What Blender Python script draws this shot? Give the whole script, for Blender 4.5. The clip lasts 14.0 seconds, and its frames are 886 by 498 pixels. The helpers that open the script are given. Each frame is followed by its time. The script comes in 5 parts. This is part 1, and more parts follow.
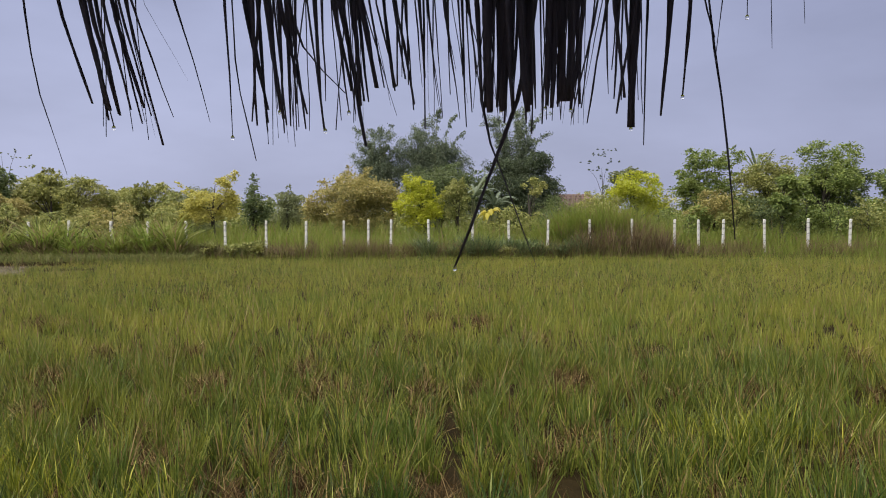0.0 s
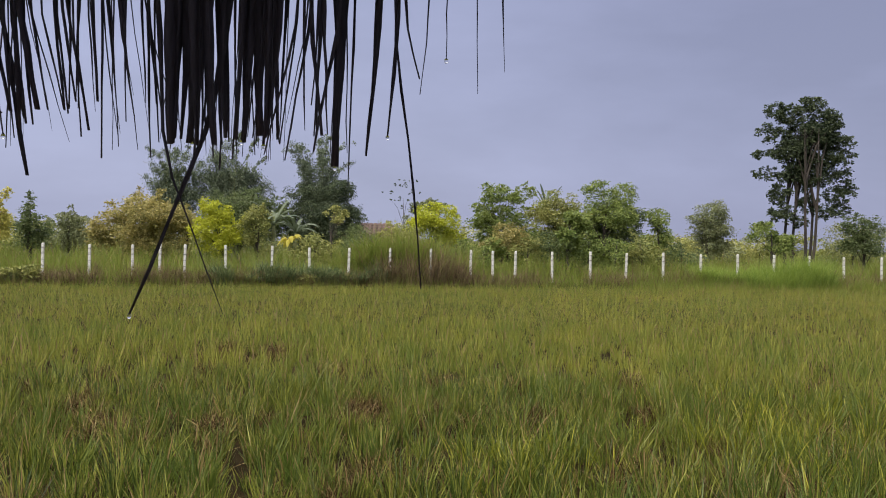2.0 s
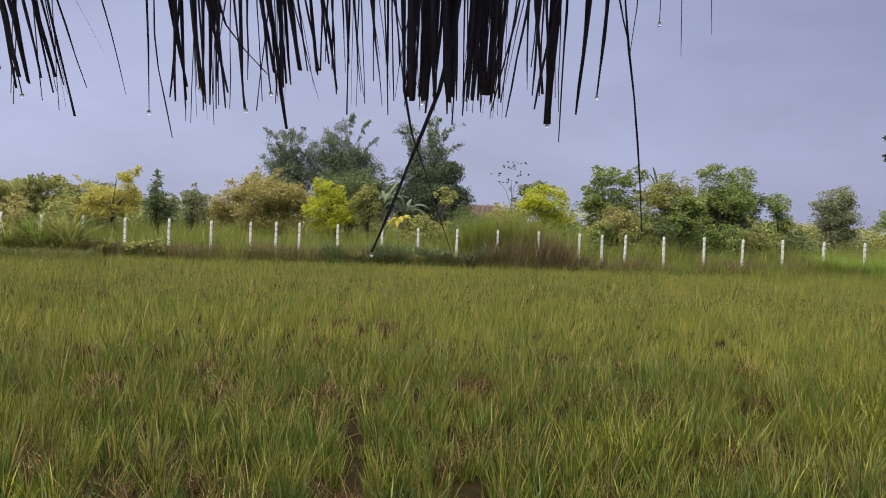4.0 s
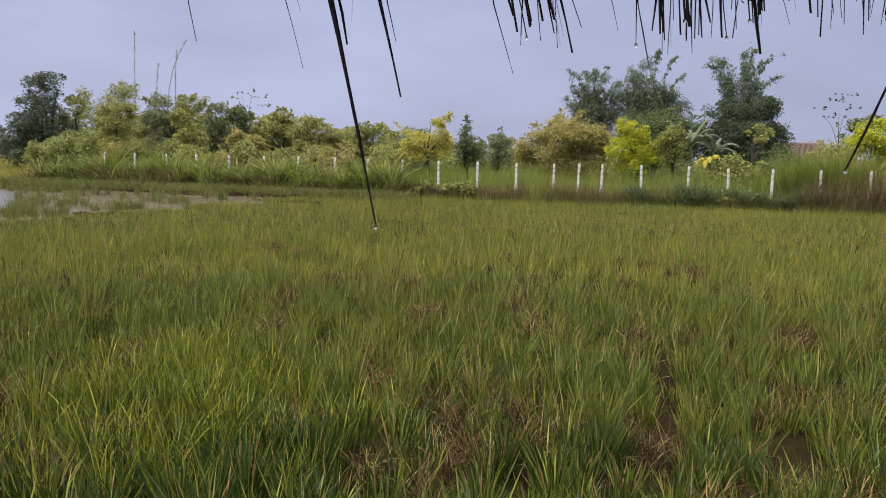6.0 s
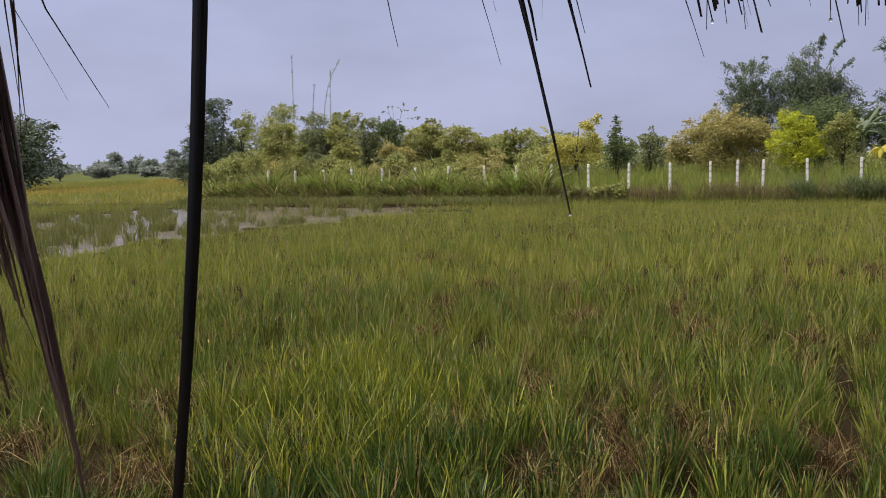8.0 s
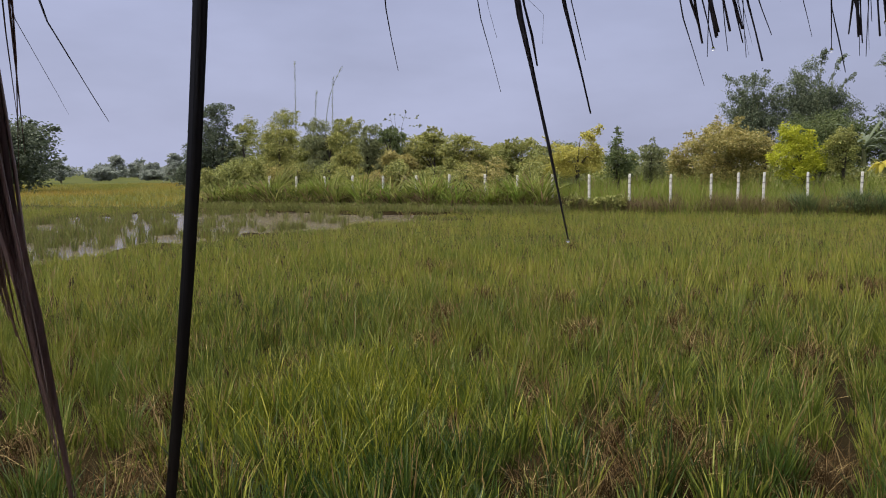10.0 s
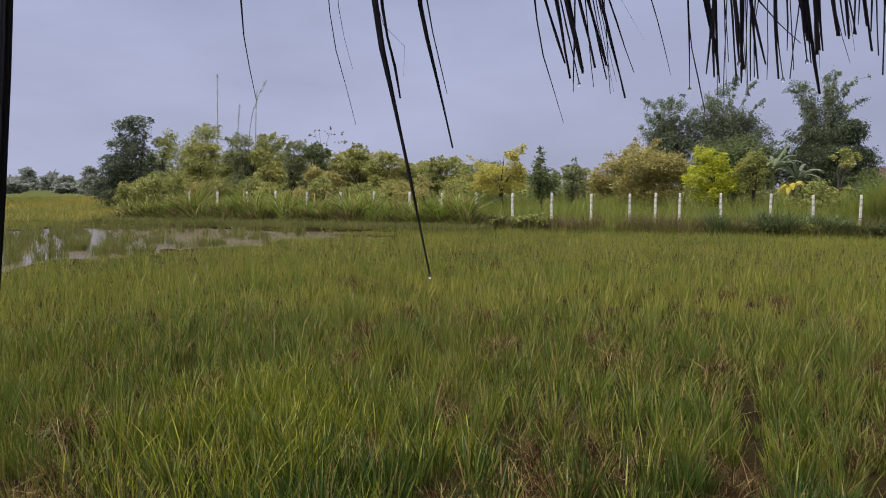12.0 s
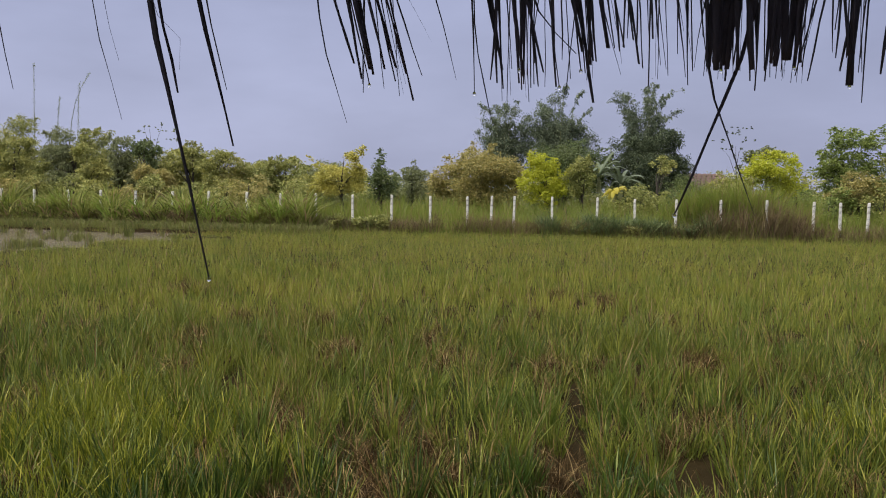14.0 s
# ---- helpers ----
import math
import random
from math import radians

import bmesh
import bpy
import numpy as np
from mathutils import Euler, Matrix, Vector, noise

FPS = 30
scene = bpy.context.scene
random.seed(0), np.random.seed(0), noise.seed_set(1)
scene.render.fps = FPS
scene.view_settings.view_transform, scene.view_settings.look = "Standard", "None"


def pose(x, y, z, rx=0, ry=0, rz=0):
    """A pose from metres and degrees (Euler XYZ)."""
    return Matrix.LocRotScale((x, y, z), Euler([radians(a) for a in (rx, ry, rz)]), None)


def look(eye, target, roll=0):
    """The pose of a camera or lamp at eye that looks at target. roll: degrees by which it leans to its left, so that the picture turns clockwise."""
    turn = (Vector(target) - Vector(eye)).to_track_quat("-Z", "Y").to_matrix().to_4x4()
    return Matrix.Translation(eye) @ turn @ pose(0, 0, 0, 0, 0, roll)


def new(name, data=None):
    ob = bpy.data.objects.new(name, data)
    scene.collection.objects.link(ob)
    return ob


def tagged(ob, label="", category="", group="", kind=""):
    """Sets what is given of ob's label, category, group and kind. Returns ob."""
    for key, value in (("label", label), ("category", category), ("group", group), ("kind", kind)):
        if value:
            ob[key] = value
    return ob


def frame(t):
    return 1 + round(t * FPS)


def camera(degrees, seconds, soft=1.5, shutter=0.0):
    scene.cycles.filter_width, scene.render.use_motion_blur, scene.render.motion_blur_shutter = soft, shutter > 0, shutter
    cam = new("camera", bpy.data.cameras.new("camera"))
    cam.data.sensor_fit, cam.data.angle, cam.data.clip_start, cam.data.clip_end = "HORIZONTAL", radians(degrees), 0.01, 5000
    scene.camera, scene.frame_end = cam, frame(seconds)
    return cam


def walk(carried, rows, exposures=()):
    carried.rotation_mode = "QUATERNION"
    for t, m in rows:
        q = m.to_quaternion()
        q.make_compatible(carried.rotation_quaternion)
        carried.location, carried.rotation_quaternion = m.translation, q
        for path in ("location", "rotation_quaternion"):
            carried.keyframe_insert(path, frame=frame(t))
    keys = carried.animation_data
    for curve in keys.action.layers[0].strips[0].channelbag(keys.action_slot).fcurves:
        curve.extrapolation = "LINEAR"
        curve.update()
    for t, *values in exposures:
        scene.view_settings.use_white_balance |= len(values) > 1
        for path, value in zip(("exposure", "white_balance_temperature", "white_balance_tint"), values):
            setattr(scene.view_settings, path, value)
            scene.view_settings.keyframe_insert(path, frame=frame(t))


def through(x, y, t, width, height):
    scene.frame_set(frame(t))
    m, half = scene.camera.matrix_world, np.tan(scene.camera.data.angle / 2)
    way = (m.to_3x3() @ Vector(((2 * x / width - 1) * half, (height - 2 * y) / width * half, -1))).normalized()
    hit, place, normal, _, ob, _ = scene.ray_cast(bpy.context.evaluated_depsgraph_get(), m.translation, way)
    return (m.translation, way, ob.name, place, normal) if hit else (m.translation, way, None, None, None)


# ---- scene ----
cam = camera(56.8, 14.0, soft=1.0)
PATH = [
    (0, (-0.579, 0.216, 2.434), (-0.597, 2.214, 2.348), -0.2),
    (0.5, (-0.562, 0.227, 2.438), (-0.575, 2.225, 2.352), -0.3),
    (1, (-0.531, 0.245, 2.443), (-0.411, 2.24, 2.361), 0.5),
    (1.5, (-0.503, 0.256, 2.443), (-0.189, 2.231, 2.376), 0.8),
    (2, (-0.494, 0.25, 2.446), (-0.037, 2.196, 2.432), 1.1),
    (2.2, (-0.493, 0.249, 2.446), (-0.009, 2.19, 2.434), 1.1),
    (4.3, (-0.608, 0.199, 2.408), (-0.518, 2.195, 2.312), 2.1),
    (4.5, (-0.622, 0.192, 2.401), (-0.615, 2.187, 2.265), 2.0),
    (5, (-0.65, 0.163, 2.392), (-0.806, 2.148, 2.204), 1.7),
    (5.5, (-0.683, 0.159, 2.392), (-1.004, 2.121, 2.179), 1.6),
    (6, (-0.721, 0.119, 2.396), (-1.227, 2.04, 2.169), 1.4),
    (6.5, (-0.769, 0.069, 2.398), (-1.467, 1.929, 2.168), 0.1),
    (7, (-0.795, 0.036, 2.394), (-1.604, 1.851, 2.165), 0.3),
    (7.5, (-0.767, 0.055, 2.382), (-1.618, 1.852, 2.172), -1.0),
    (8, (-0.746, 0.078, 2.383), (-1.596, 1.876, 2.172), -1.4),
    (10.5, (-0.745, 0.085, 2.401), (-1.595, 1.885, 2.215), -0.4),
    (11, (-0.736, 0.097, 2.404), (-1.587, 1.898, 2.222), -0.4),
    (11.5, (-0.723, 0.092, 2.403), (-1.547, 1.905, 2.229), -0.3),
    (12, (-0.703, 0.12, 2.41), (-1.387, 1.994, 2.259), 0.2),
    (12.5, (-0.681, 0.113, 2.412), (-1.198, 2.039, 2.267), 0.9),
    (13, (-0.668, 0.123, 2.41), (-1.064, 2.079, 2.267), 1.2),
    (13.5, (-0.662, 0.137, 2.412), (-0.991, 2.105, 2.269), 1.1),
    (14, (-0.661, 0.139, 2.41), (-0.971, 2.109, 2.266), 0.9),
]
walk(cam, [(t, look(eye, target, roll)) for t, eye, target, roll in PATH],
     [(0.0, 0.03), (2.2, 0.03), (4.3, 0.11), (5.3, 0.16), (7.0, -0.01), (8.2, -0.01), (10.3, -0.06), (11.3, -0.08), (12.3, -0.11), (14.0, -0.07)])

# ---- light: an overcast rainy sky, brighter overhead ----
world = bpy.data.worlds.new("overcast_sky")
scene.world = world
world.use_nodes = True
wn, wl = world.node_tree.nodes, world.node_tree.links
wn.clear()
w_out, w_bg = wn.new("ShaderNodeOutputWorld"), wn.new("ShaderNodeBackground")
w_sky = wn.new("ShaderNodeTexSky")
w_sky.sky_type, w_sky.sun_disc = "NISHITA", False
SUN_HEIGHT, SUN_TURN = radians(48), radians(231)
w_sky.sun_elevation, w_sky.sun_rotation = SUN_HEIGHT, SUN_TURN
w_sky.dust_density = 4.0
w_dim = wn.new("ShaderNodeVectorMath")
w_dim.operation = "SCALE"
w_dim.inputs["Scale"].default_value = 0.08
wl.new(w_sky.outputs[0], w_dim.inputs[0])
w_co, w_sep = wn.new("ShaderNodeTexCoord"), wn.new("ShaderNodeSeparateXYZ")
wl.new(w_co.outputs["Generated"], w_sep.inputs[0])
w_ramp = wn.new("ShaderNodeValToRGB")
w_ramp.color_ramp.elements[0].position = 0.0
w_ramp.color_ramp.elements[0].color = (0.455, 0.485, 0.68, 1)
w_ramp.color_ramp.elements[1].position = 0.95
w_ramp.color_ramp.elements[1].color = (3.1, 3.0, 2.85, 1)
e = w_ramp.color_ramp.elements.new(0.30)
e.color = (0.386, 0.42, 0.62, 1)
e = w_ramp.color_ramp.elements.new(0.60)
e.color = (1.65, 1.65, 1.75, 1)
wl.new(w_sep.outputs["Z"], w_ramp.inputs[0])
w_noise = wn.new("ShaderNodeTexNoise")
w_noise.inputs["Scale"].default_value = 2.2
w_noise.inputs["Detail"].default_value = 5.0
w_noise.inputs["Roughness"].default_value = 0.55
w_map = wn.new("ShaderNodeMapping")
w_map.inputs["Scale"].default_value = (1.0, 1.0, 3.0)
wl.new(w_co.outputs["Generated"], w_map.inputs[0])
wl.new(w_map.outputs[0], w_noise.inputs["Vector"])
w_range = wn.new("ShaderNodeMapRange")
w_range.inputs["From Min"].default_value, w_range.inputs["From Max"].default_value = 0.35, 0.75
w_range.inputs["To Min"].default_value, w_range.inputs["To Max"].default_value = 0.92, 1.20
wl.new(w_noise.outputs[0], w_range.inputs[0])
w_cloud = wn.new("ShaderNodeVectorMath")
w_cloud.operation = "SCALE"
wl.new(w_ramp.outputs[0], w_cloud.inputs[0])
w_side = wn.new("ShaderNodeMath")  # the cloud is thinner in the west
w_side.operation, w_side.inputs[1].default_value, w_side.inputs[2].default_value = "MULTIPLY_ADD", -0.16, 0.98
wl.new(w_sep.outputs["X"], w_side.inputs[0])
w_both = wn.new("ShaderNodeMath")
w_both.operation = "MULTIPLY"
wl.new(w_side.outputs[0], w_both.inputs[0])
wl.new(w_range.outputs[0], w_both.inputs[1])
wl.new(w_both.outputs[0], w_cloud.inputs["Scale"])
w_mix = wn.new("ShaderNodeMix")
w_mix.data_type = "RGBA"
w_mix.inputs["Factor"].default_value = 0.9
wl.new(w_dim.outputs[0], w_mix.inputs["A"])
w_east = wn.new("ShaderNodeValToRGB")  # a darker, bluer rain cloud in the east
w_east.color_ramp.elements[0].position, w_east.color_ramp.elements[0].color = 0.10, (1, 1, 1, 1)
w_east.color_ramp.elements[1].position, w_east.color_ramp.elements[1].color = 0.52, (0.90, 0.90, 0.93, 1)
wl.new(w_sep.outputs["X"], w_east.inputs[0])
w_tint = wn.new("ShaderNodeVectorMath")
w_tint.operation = "MULTIPLY"
wl.new(w_cloud.outputs[0], w_tint.inputs[0])
wl.new(w_east.outputs[0], w_tint.inputs[1])
wl.new(w_tint.outputs[0], w_mix.inputs["B"])
wl.new(w_mix.outputs["Result"], w_bg.inputs[0])
wl.new(w_bg.outputs[0], w_out.inputs[0])

sun = new("sun", bpy.data.lights.new("sun", "SUN"))
sun.data.energy, sun.data.angle, sun.data.color = 2.3, radians(26), (1.0, 0.92, 0.78)
sun.matrix_world = look((-46, -25, 66), (0, 12, 0))


# ---- materials ----
def material(name):
    m = bpy.data.materials.new(name)
    m.use_nodes = True
    nt = m.node_tree
    nt.nodes.clear()
    out = nt.nodes.new("ShaderNodeOutputMaterial")
    bsdf = nt.nodes.new("ShaderNodeBsdfPrincipled")
    nt.links.new(bsdf.outputs[0], out.inputs[0])
    return m, nt, bsdf, out


def noise_node(nt, scale, detail=3.0, rough=0.6, stretch=None):
    co = nt.nodes.new("ShaderNodeTexCoord")
    n = nt.nodes.new("ShaderNodeTexNoise")
    n.inputs["Scale"].default_value, n.inputs["Detail"].default_value = scale, detail
    n.inputs["Roughness"].default_value = rough
    if stretch:
        mp = nt.nodes.new("ShaderNodeMapping")
        mp.inputs["Scale"].default_value = stretch
        nt.links.new(co.outputs["Object"], mp.inputs[0])
        nt.links.new(mp.outputs[0], n.inputs["Vector"])
    else:
        nt.links.new(co.outputs["Object"], n.inputs["Vector"])
    return n.outputs["Fac"]


def ramp(nt, fac, stops):
    r = nt.nodes.new("ShaderNodeValToRGB")
    els = r.color_ramp.elements
    els[0].position, els[0].color = stops[0][0], (*stops[0][1], 1)
    els[1].position, els[1].color = stops[-1][0], (*stops[-1][1], 1)
    for p, c in stops[1:-1]:
        els.new(p).color = (*c, 1)
    nt.links.new(fac, r.inputs[0])
    return r.outputs[0]


def mix(nt, fac, a, b, how="MIX"):
    n = nt.nodes.new("ShaderNodeMix")
    n.data_type, n.blend_type = "RGBA", how
    for key, v in (("Factor", fac), ("A", a), ("B", b)):
        if isinstance(v, (int, float)):
            n.inputs[key].default_value = v
        elif isinstance(v, tuple):
            n.inputs[key].default_value = (*v, 1)
        else:
            nt.links.new(v, n.inputs[key])
    return n.outputs["Result"]


def bump(nt, bsdf, fac, strength, distance):
    b = nt.nodes.new("ShaderNodeBump")
    b.inputs["Strength"].default_value, b.inputs["Distance"].default_value = strength, distance
    nt.links.new(fac, b.inputs["Height"])
    nt.links.new(b.outputs[0], bsdf.inputs["Normal"])


def foliage(name, stops, patch, scale=0.6, straw=None, through=0.35, rough=0.5, second=None, gloss=0.25):
    """Leaves: each leaf its own tone out of stops, and large patches drawn towards the tone patch."""
    m, nt, bsdf, out = material(name)
    geo = nt.nodes.new("ShaderNodeNewGeometry")
    own = geo.outputs["Random Per Island"]
    col = ramp(nt, own, stops)
    big = noise_node(nt, scale, 3.0)
    hold = nt.nodes.new("ShaderNodeMapRange")
    hold.inputs["From Min"].default_value, hold.inputs["From Max"].default_value = 0.42, 0.68
    hold.inputs["To Max"].default_value = 0.75
    nt.links.new(big, hold.inputs[0])
    col = mix(nt, hold.outputs[0], col, patch)
    if second:
        small = noise_node(nt, second[0], 2.0)
        keep = nt.nodes.new("ShaderNodeMapRange")
        keep.inputs["From Min"].default_value, keep.inputs["From Max"].default_value = 0.46, 0.66
        keep.inputs["To Max"].default_value = 0.8
        nt.links.new(small, keep.inputs[0])
        col = mix(nt, keep.outputs[0], col, second[1])
    if straw:
        pick = nt.nodes.new("ShaderNodeMath")
        pick.operation, pick.inputs[1].default_value = "GREATER_THAN", 1 - straw[0]
        nt.links.new(own, pick.inputs[0])
        col = mix(nt, pick.outputs[0], col, straw[1])
    nt.links.new(col, bsdf.inputs["Base Color"])
    bsdf.inputs["Roughness"].default_value = rough
    bsdf.inputs["Specular IOR Level"].default_value = gloss
    thin = nt.nodes.new("ShaderNodeBsdfTranslucent")
    nt.links.new(col, thin.inputs[0])
    both = nt.nodes.new("ShaderNodeMixShader")
    both.inputs[0].default_value = through
    nt.links.new(bsdf.outputs[0], both.inputs[1])
    nt.links.new(thin.outputs[0], both.inputs[2])
    nt.links.new(both.outputs[0], out.inputs[0])
    return m


def rough_stuff(name, stops, scale, fine, rough=0.85, depth=0.02, stretch=None, fine_mix=0.35):
    """Bark, mud, concrete: broad stains, fine grain and relief."""
    m, nt, bsdf, out = material(name)
    a = noise_node(nt, scale, 4.0, 0.6, stretch)
    b = noise_node(nt, fine, 3.0, 0.65, stretch)
    col = ramp(nt, a, stops)
    grain = ramp(nt, b, [(0.3, (0.55, 0.55, 0.55)), (0.7, (1.25, 1.25, 1.25))])
    col = mix(nt, fine_mix * 2, col, grain, "MULTIPLY")
    nt.links.new(col, bsdf.inputs["Base Color"])
    bsdf.inputs["Roughness"].default_value = rough
    bump(nt, bsdf, b, 0.6, depth)
    return m


# near rice: leaf tones darkened to carry the shade between the plants
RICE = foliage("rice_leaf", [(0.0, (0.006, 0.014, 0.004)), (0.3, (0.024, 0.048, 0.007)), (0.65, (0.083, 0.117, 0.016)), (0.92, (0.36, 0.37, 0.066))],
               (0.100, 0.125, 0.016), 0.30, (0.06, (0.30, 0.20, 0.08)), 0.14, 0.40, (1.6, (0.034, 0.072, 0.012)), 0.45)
# middle distance: the same leaf, less darkened and somewhat yellower
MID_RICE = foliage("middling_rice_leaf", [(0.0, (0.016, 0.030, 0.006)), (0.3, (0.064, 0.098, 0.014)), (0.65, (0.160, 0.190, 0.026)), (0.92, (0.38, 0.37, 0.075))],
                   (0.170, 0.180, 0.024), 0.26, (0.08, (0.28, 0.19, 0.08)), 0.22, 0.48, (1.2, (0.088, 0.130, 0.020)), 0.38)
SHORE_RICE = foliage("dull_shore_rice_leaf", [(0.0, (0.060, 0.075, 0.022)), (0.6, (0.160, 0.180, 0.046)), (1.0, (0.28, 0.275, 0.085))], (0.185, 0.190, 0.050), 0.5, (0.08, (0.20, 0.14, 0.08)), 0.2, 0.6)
# far paddy: lighter copy of the leaf without that shade, also yellower
LIGHTER_RICE = foliage("lighter_rice_leaf", [(0.0, (0.080, 0.107, 0.019)), (0.35, (0.155, 0.187, 0.029)), (0.7, (0.265, 0.270, 0.045)), (0.9, (0.36, 0.34, 0.074))],
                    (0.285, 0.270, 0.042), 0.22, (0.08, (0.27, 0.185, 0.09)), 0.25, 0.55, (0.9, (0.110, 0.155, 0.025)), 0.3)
YELLOW_RICE = foliage("yellow_green_rice_leaf", [(0.0, (0.02, 0.036, 0.006)), (0.4, (0.100, 0.130, 0.013)), (0.8, (0.25, 0.26, 0.022)), (1.0, (0.48, 0.44, 0.07))], (0.165, 0.18, 0.016), 1.5, None, 0.25, 0.45, None, 0.35)
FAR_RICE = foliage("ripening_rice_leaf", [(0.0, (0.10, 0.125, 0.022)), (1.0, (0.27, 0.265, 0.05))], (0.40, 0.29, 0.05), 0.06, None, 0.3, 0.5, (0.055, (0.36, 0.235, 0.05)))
STRAW = foliage("dead_straw", [(0.0, (0.026, 0.015, 0.006)), (0.5, (0.065, 0.040, 0.017)), (0.8, (0.22, 0.145, 0.062)), (1.0, (0.50, 0.38, 0.18))], (0.050, 0.030, 0.012), 1.5, None, 0.1, 0.8, None, 0.08)
VERGE = foliage("verge_grass", [(0.0, (0.13, 0.18, 0.03)), (0.6, (0.22, 0.26, 0.05)), (1.0, (0.36, 0.33, 0.10))], (0.18, 0.23, 0.04), 0.25, (0.08, (0.25, 0.17, 0.09)), 0.35)
BROAD_GRASS = foliage("broad_grass", [(0.0, (0.045, 0.062, 0.016)), (0.5, (0.20, 0.225, 0.055)), (1.0, (0.60, 0.57, 0.22))], (0.22, 0.235, 0.055), 0.5, (0.14, (0.28, 0.19, 0.11)), 0.42)
LUSH = foliage("lush_grass_leaf", [(0.0, (0.13, 0.20, 0.035)), (0.6, (0.24, 0.33, 0.06)), (1.0, (0.40, 0.46, 0.11))], (0.24, 0.32, 0.055), 0.5, None, 0.35)
DRY_WEED = foliage("reddish_dry_weed", [(0.0, (0.060, 0.036, 0.024)), (0.5, (0.16, 0.105, 0.062)), (0.8, (0.30, 0.22, 0.13)), (1.0, (0.20, 0.21, 0.06))], (0.16, 0.145, 0.05), 0.5, None, 0.2, 0.7)
LEAF = {
    "bright": foliage("yellow_green_leaf", [(0.0, (0.261, 0.309, 0.030)), (1.0, (0.594, 0.594, 0.067))], (0.499, 0.522, 0.044), 1.0, None, 0.45),
    "yellow": foliage("yellow_leaf", [(0.0, (0.34, 0.33, 0.07)), (1.0, (0.70, 0.62, 0.19))], (0.46, 0.44, 0.11), 1.0, None, 0.45),
    "olive": foliage("olive_brown_leaf", [(0.0, (0.18, 0.17, 0.06)), (0.6, (0.36, 0.33, 0.115)), (1.0, (0.55, 0.46, 0.19))], (0.41, 0.35, 0.12), 0.8, None, 0.35),
    "mid": foliage("green_leaf", [(0.0, (0.125, 0.150, 0.045)), (0.6, (0.27, 0.295, 0.088)), (1.0, (0.48, 0.47, 0.17))], (0.33, 0.315, 0.095), 0.5, None, 0.32),
    "fresh": foliage("fresh_green_leaf", [(0.0, (0.085, 0.125, 0.034)), (0.6, (0.20, 0.265, 0.070)), (1.0, (0.40, 0.45, 0.14))], (0.25, 0.295, 0.075), 0.5, None, 0.34),
    "light": foliage("light_green_leaf", [(0.0, (0.16, 0.175, 0.055)), (0.6, (0.325, 0.335, 0.10)), (1.0, (0.54, 0.52, 0.185))], (0.375, 0.345, 0.105), 0.35, None, 0.34),
    "dark": foliage("dark_green_leaf", [(0.0, (0.055, 0.082, 0.036)), (0.6, (0.125, 0.165, 0.066)), (1.0, (0.25, 0.30, 0.12))], (0.155, 0.185, 0.072), 0.7, None, 0.32),
    "deep": foliage("deep_green_leaf", [(0.0, (0.026, 0.042, 0.024)), (0.6, (0.066, 0.092, 0.046)), (1.0, (0.15, 0.18, 0.09))], (0.085, 0.105, 0.05), 0.7, None, 0.3),
    "bamboo": foliage("bamboo_leaf", [(0.0, (0.065, 0.088, 0.055)), (0.6, (0.145, 0.180, 0.110)), (1.0, (0.33, 0.38, 0.25))], (0.135, 0.165, 0.095), 0.5, None, 0.3),
    # for far trees: distance haze is mixed into this leaf colour
    "pale": foliage("haze_paled_leaf", [(0.0, (0.20, 0.225, 0.20)), (1.0, (0.36, 0.39, 0.34))], (0.28, 0.305, 0.265), 0.3, None, 0.35),
    "amber": foliage("orange_yellow_leaf", [(0.0, (0.32, 0.29, 0.040)), (1.0, (0.56, 0.48, 0.08))], (0.44, 0.38, 0.06), 1.0, None, 0.4),
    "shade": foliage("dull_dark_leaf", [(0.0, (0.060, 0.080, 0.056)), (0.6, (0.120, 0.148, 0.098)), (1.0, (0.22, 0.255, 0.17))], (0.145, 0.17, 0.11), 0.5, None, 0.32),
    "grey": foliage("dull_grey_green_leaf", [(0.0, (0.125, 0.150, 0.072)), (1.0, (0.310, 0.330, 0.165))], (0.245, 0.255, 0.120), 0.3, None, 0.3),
}
BARK = rough_stuff("bark", [(0.3, (0.030, 0.024, 0.020)), (0.7, (0.095, 0.078, 0.062))], 3.0, 30.0, 0.9, 0.02, (1, 1, 0.3))
CULM = rough_stuff("bamboo_culm", [(0.3, (0.13, 0.15, 0.05)), (0.7, (0.25, 0.25, 0.10))], 2.0, 20.0, 0.6, 0.005)
CONCRETE = rough_stuff("weathered_white_post", [(0.25, (0.34, 0.32, 0.28)), (0.45, (0.62, 0.60, 0.56)), (0.8, (0.76, 0.74, 0.70))], 4.0, 40.0, 0.85, 0.004)
RED_TILE = rough_stuff("red_roof_tile", [(0.3, (0.085, 0.050, 0.042)), (0.7, (0.16, 0.095, 0.078))], 1.5, 18.0, 0.85, 0.01)
PLASTER = rough_stuff("grey_plaster", [(0.3, (0.25, 0.22, 0.19)), (0.7, (0.38, 0.34, 0.30))], 0.8, 15.0, 0.9, 0.005)
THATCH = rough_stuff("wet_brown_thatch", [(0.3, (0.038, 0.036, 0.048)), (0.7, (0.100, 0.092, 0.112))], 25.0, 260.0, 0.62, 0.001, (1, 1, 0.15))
DRY_PALM = rough_stuff("dried_palm_leaf", [(0.3, (0.11, 0.062, 0.054)), (0.52, (0.31, 0.195, 0.168)), (0.78, (0.64, 0.49, 0.44))], 24.0, 240.0, 0.6, 0.001, (1, 1, 0.12))
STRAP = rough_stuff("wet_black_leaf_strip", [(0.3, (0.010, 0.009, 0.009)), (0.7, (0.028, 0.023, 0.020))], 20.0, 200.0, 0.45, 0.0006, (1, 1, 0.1))
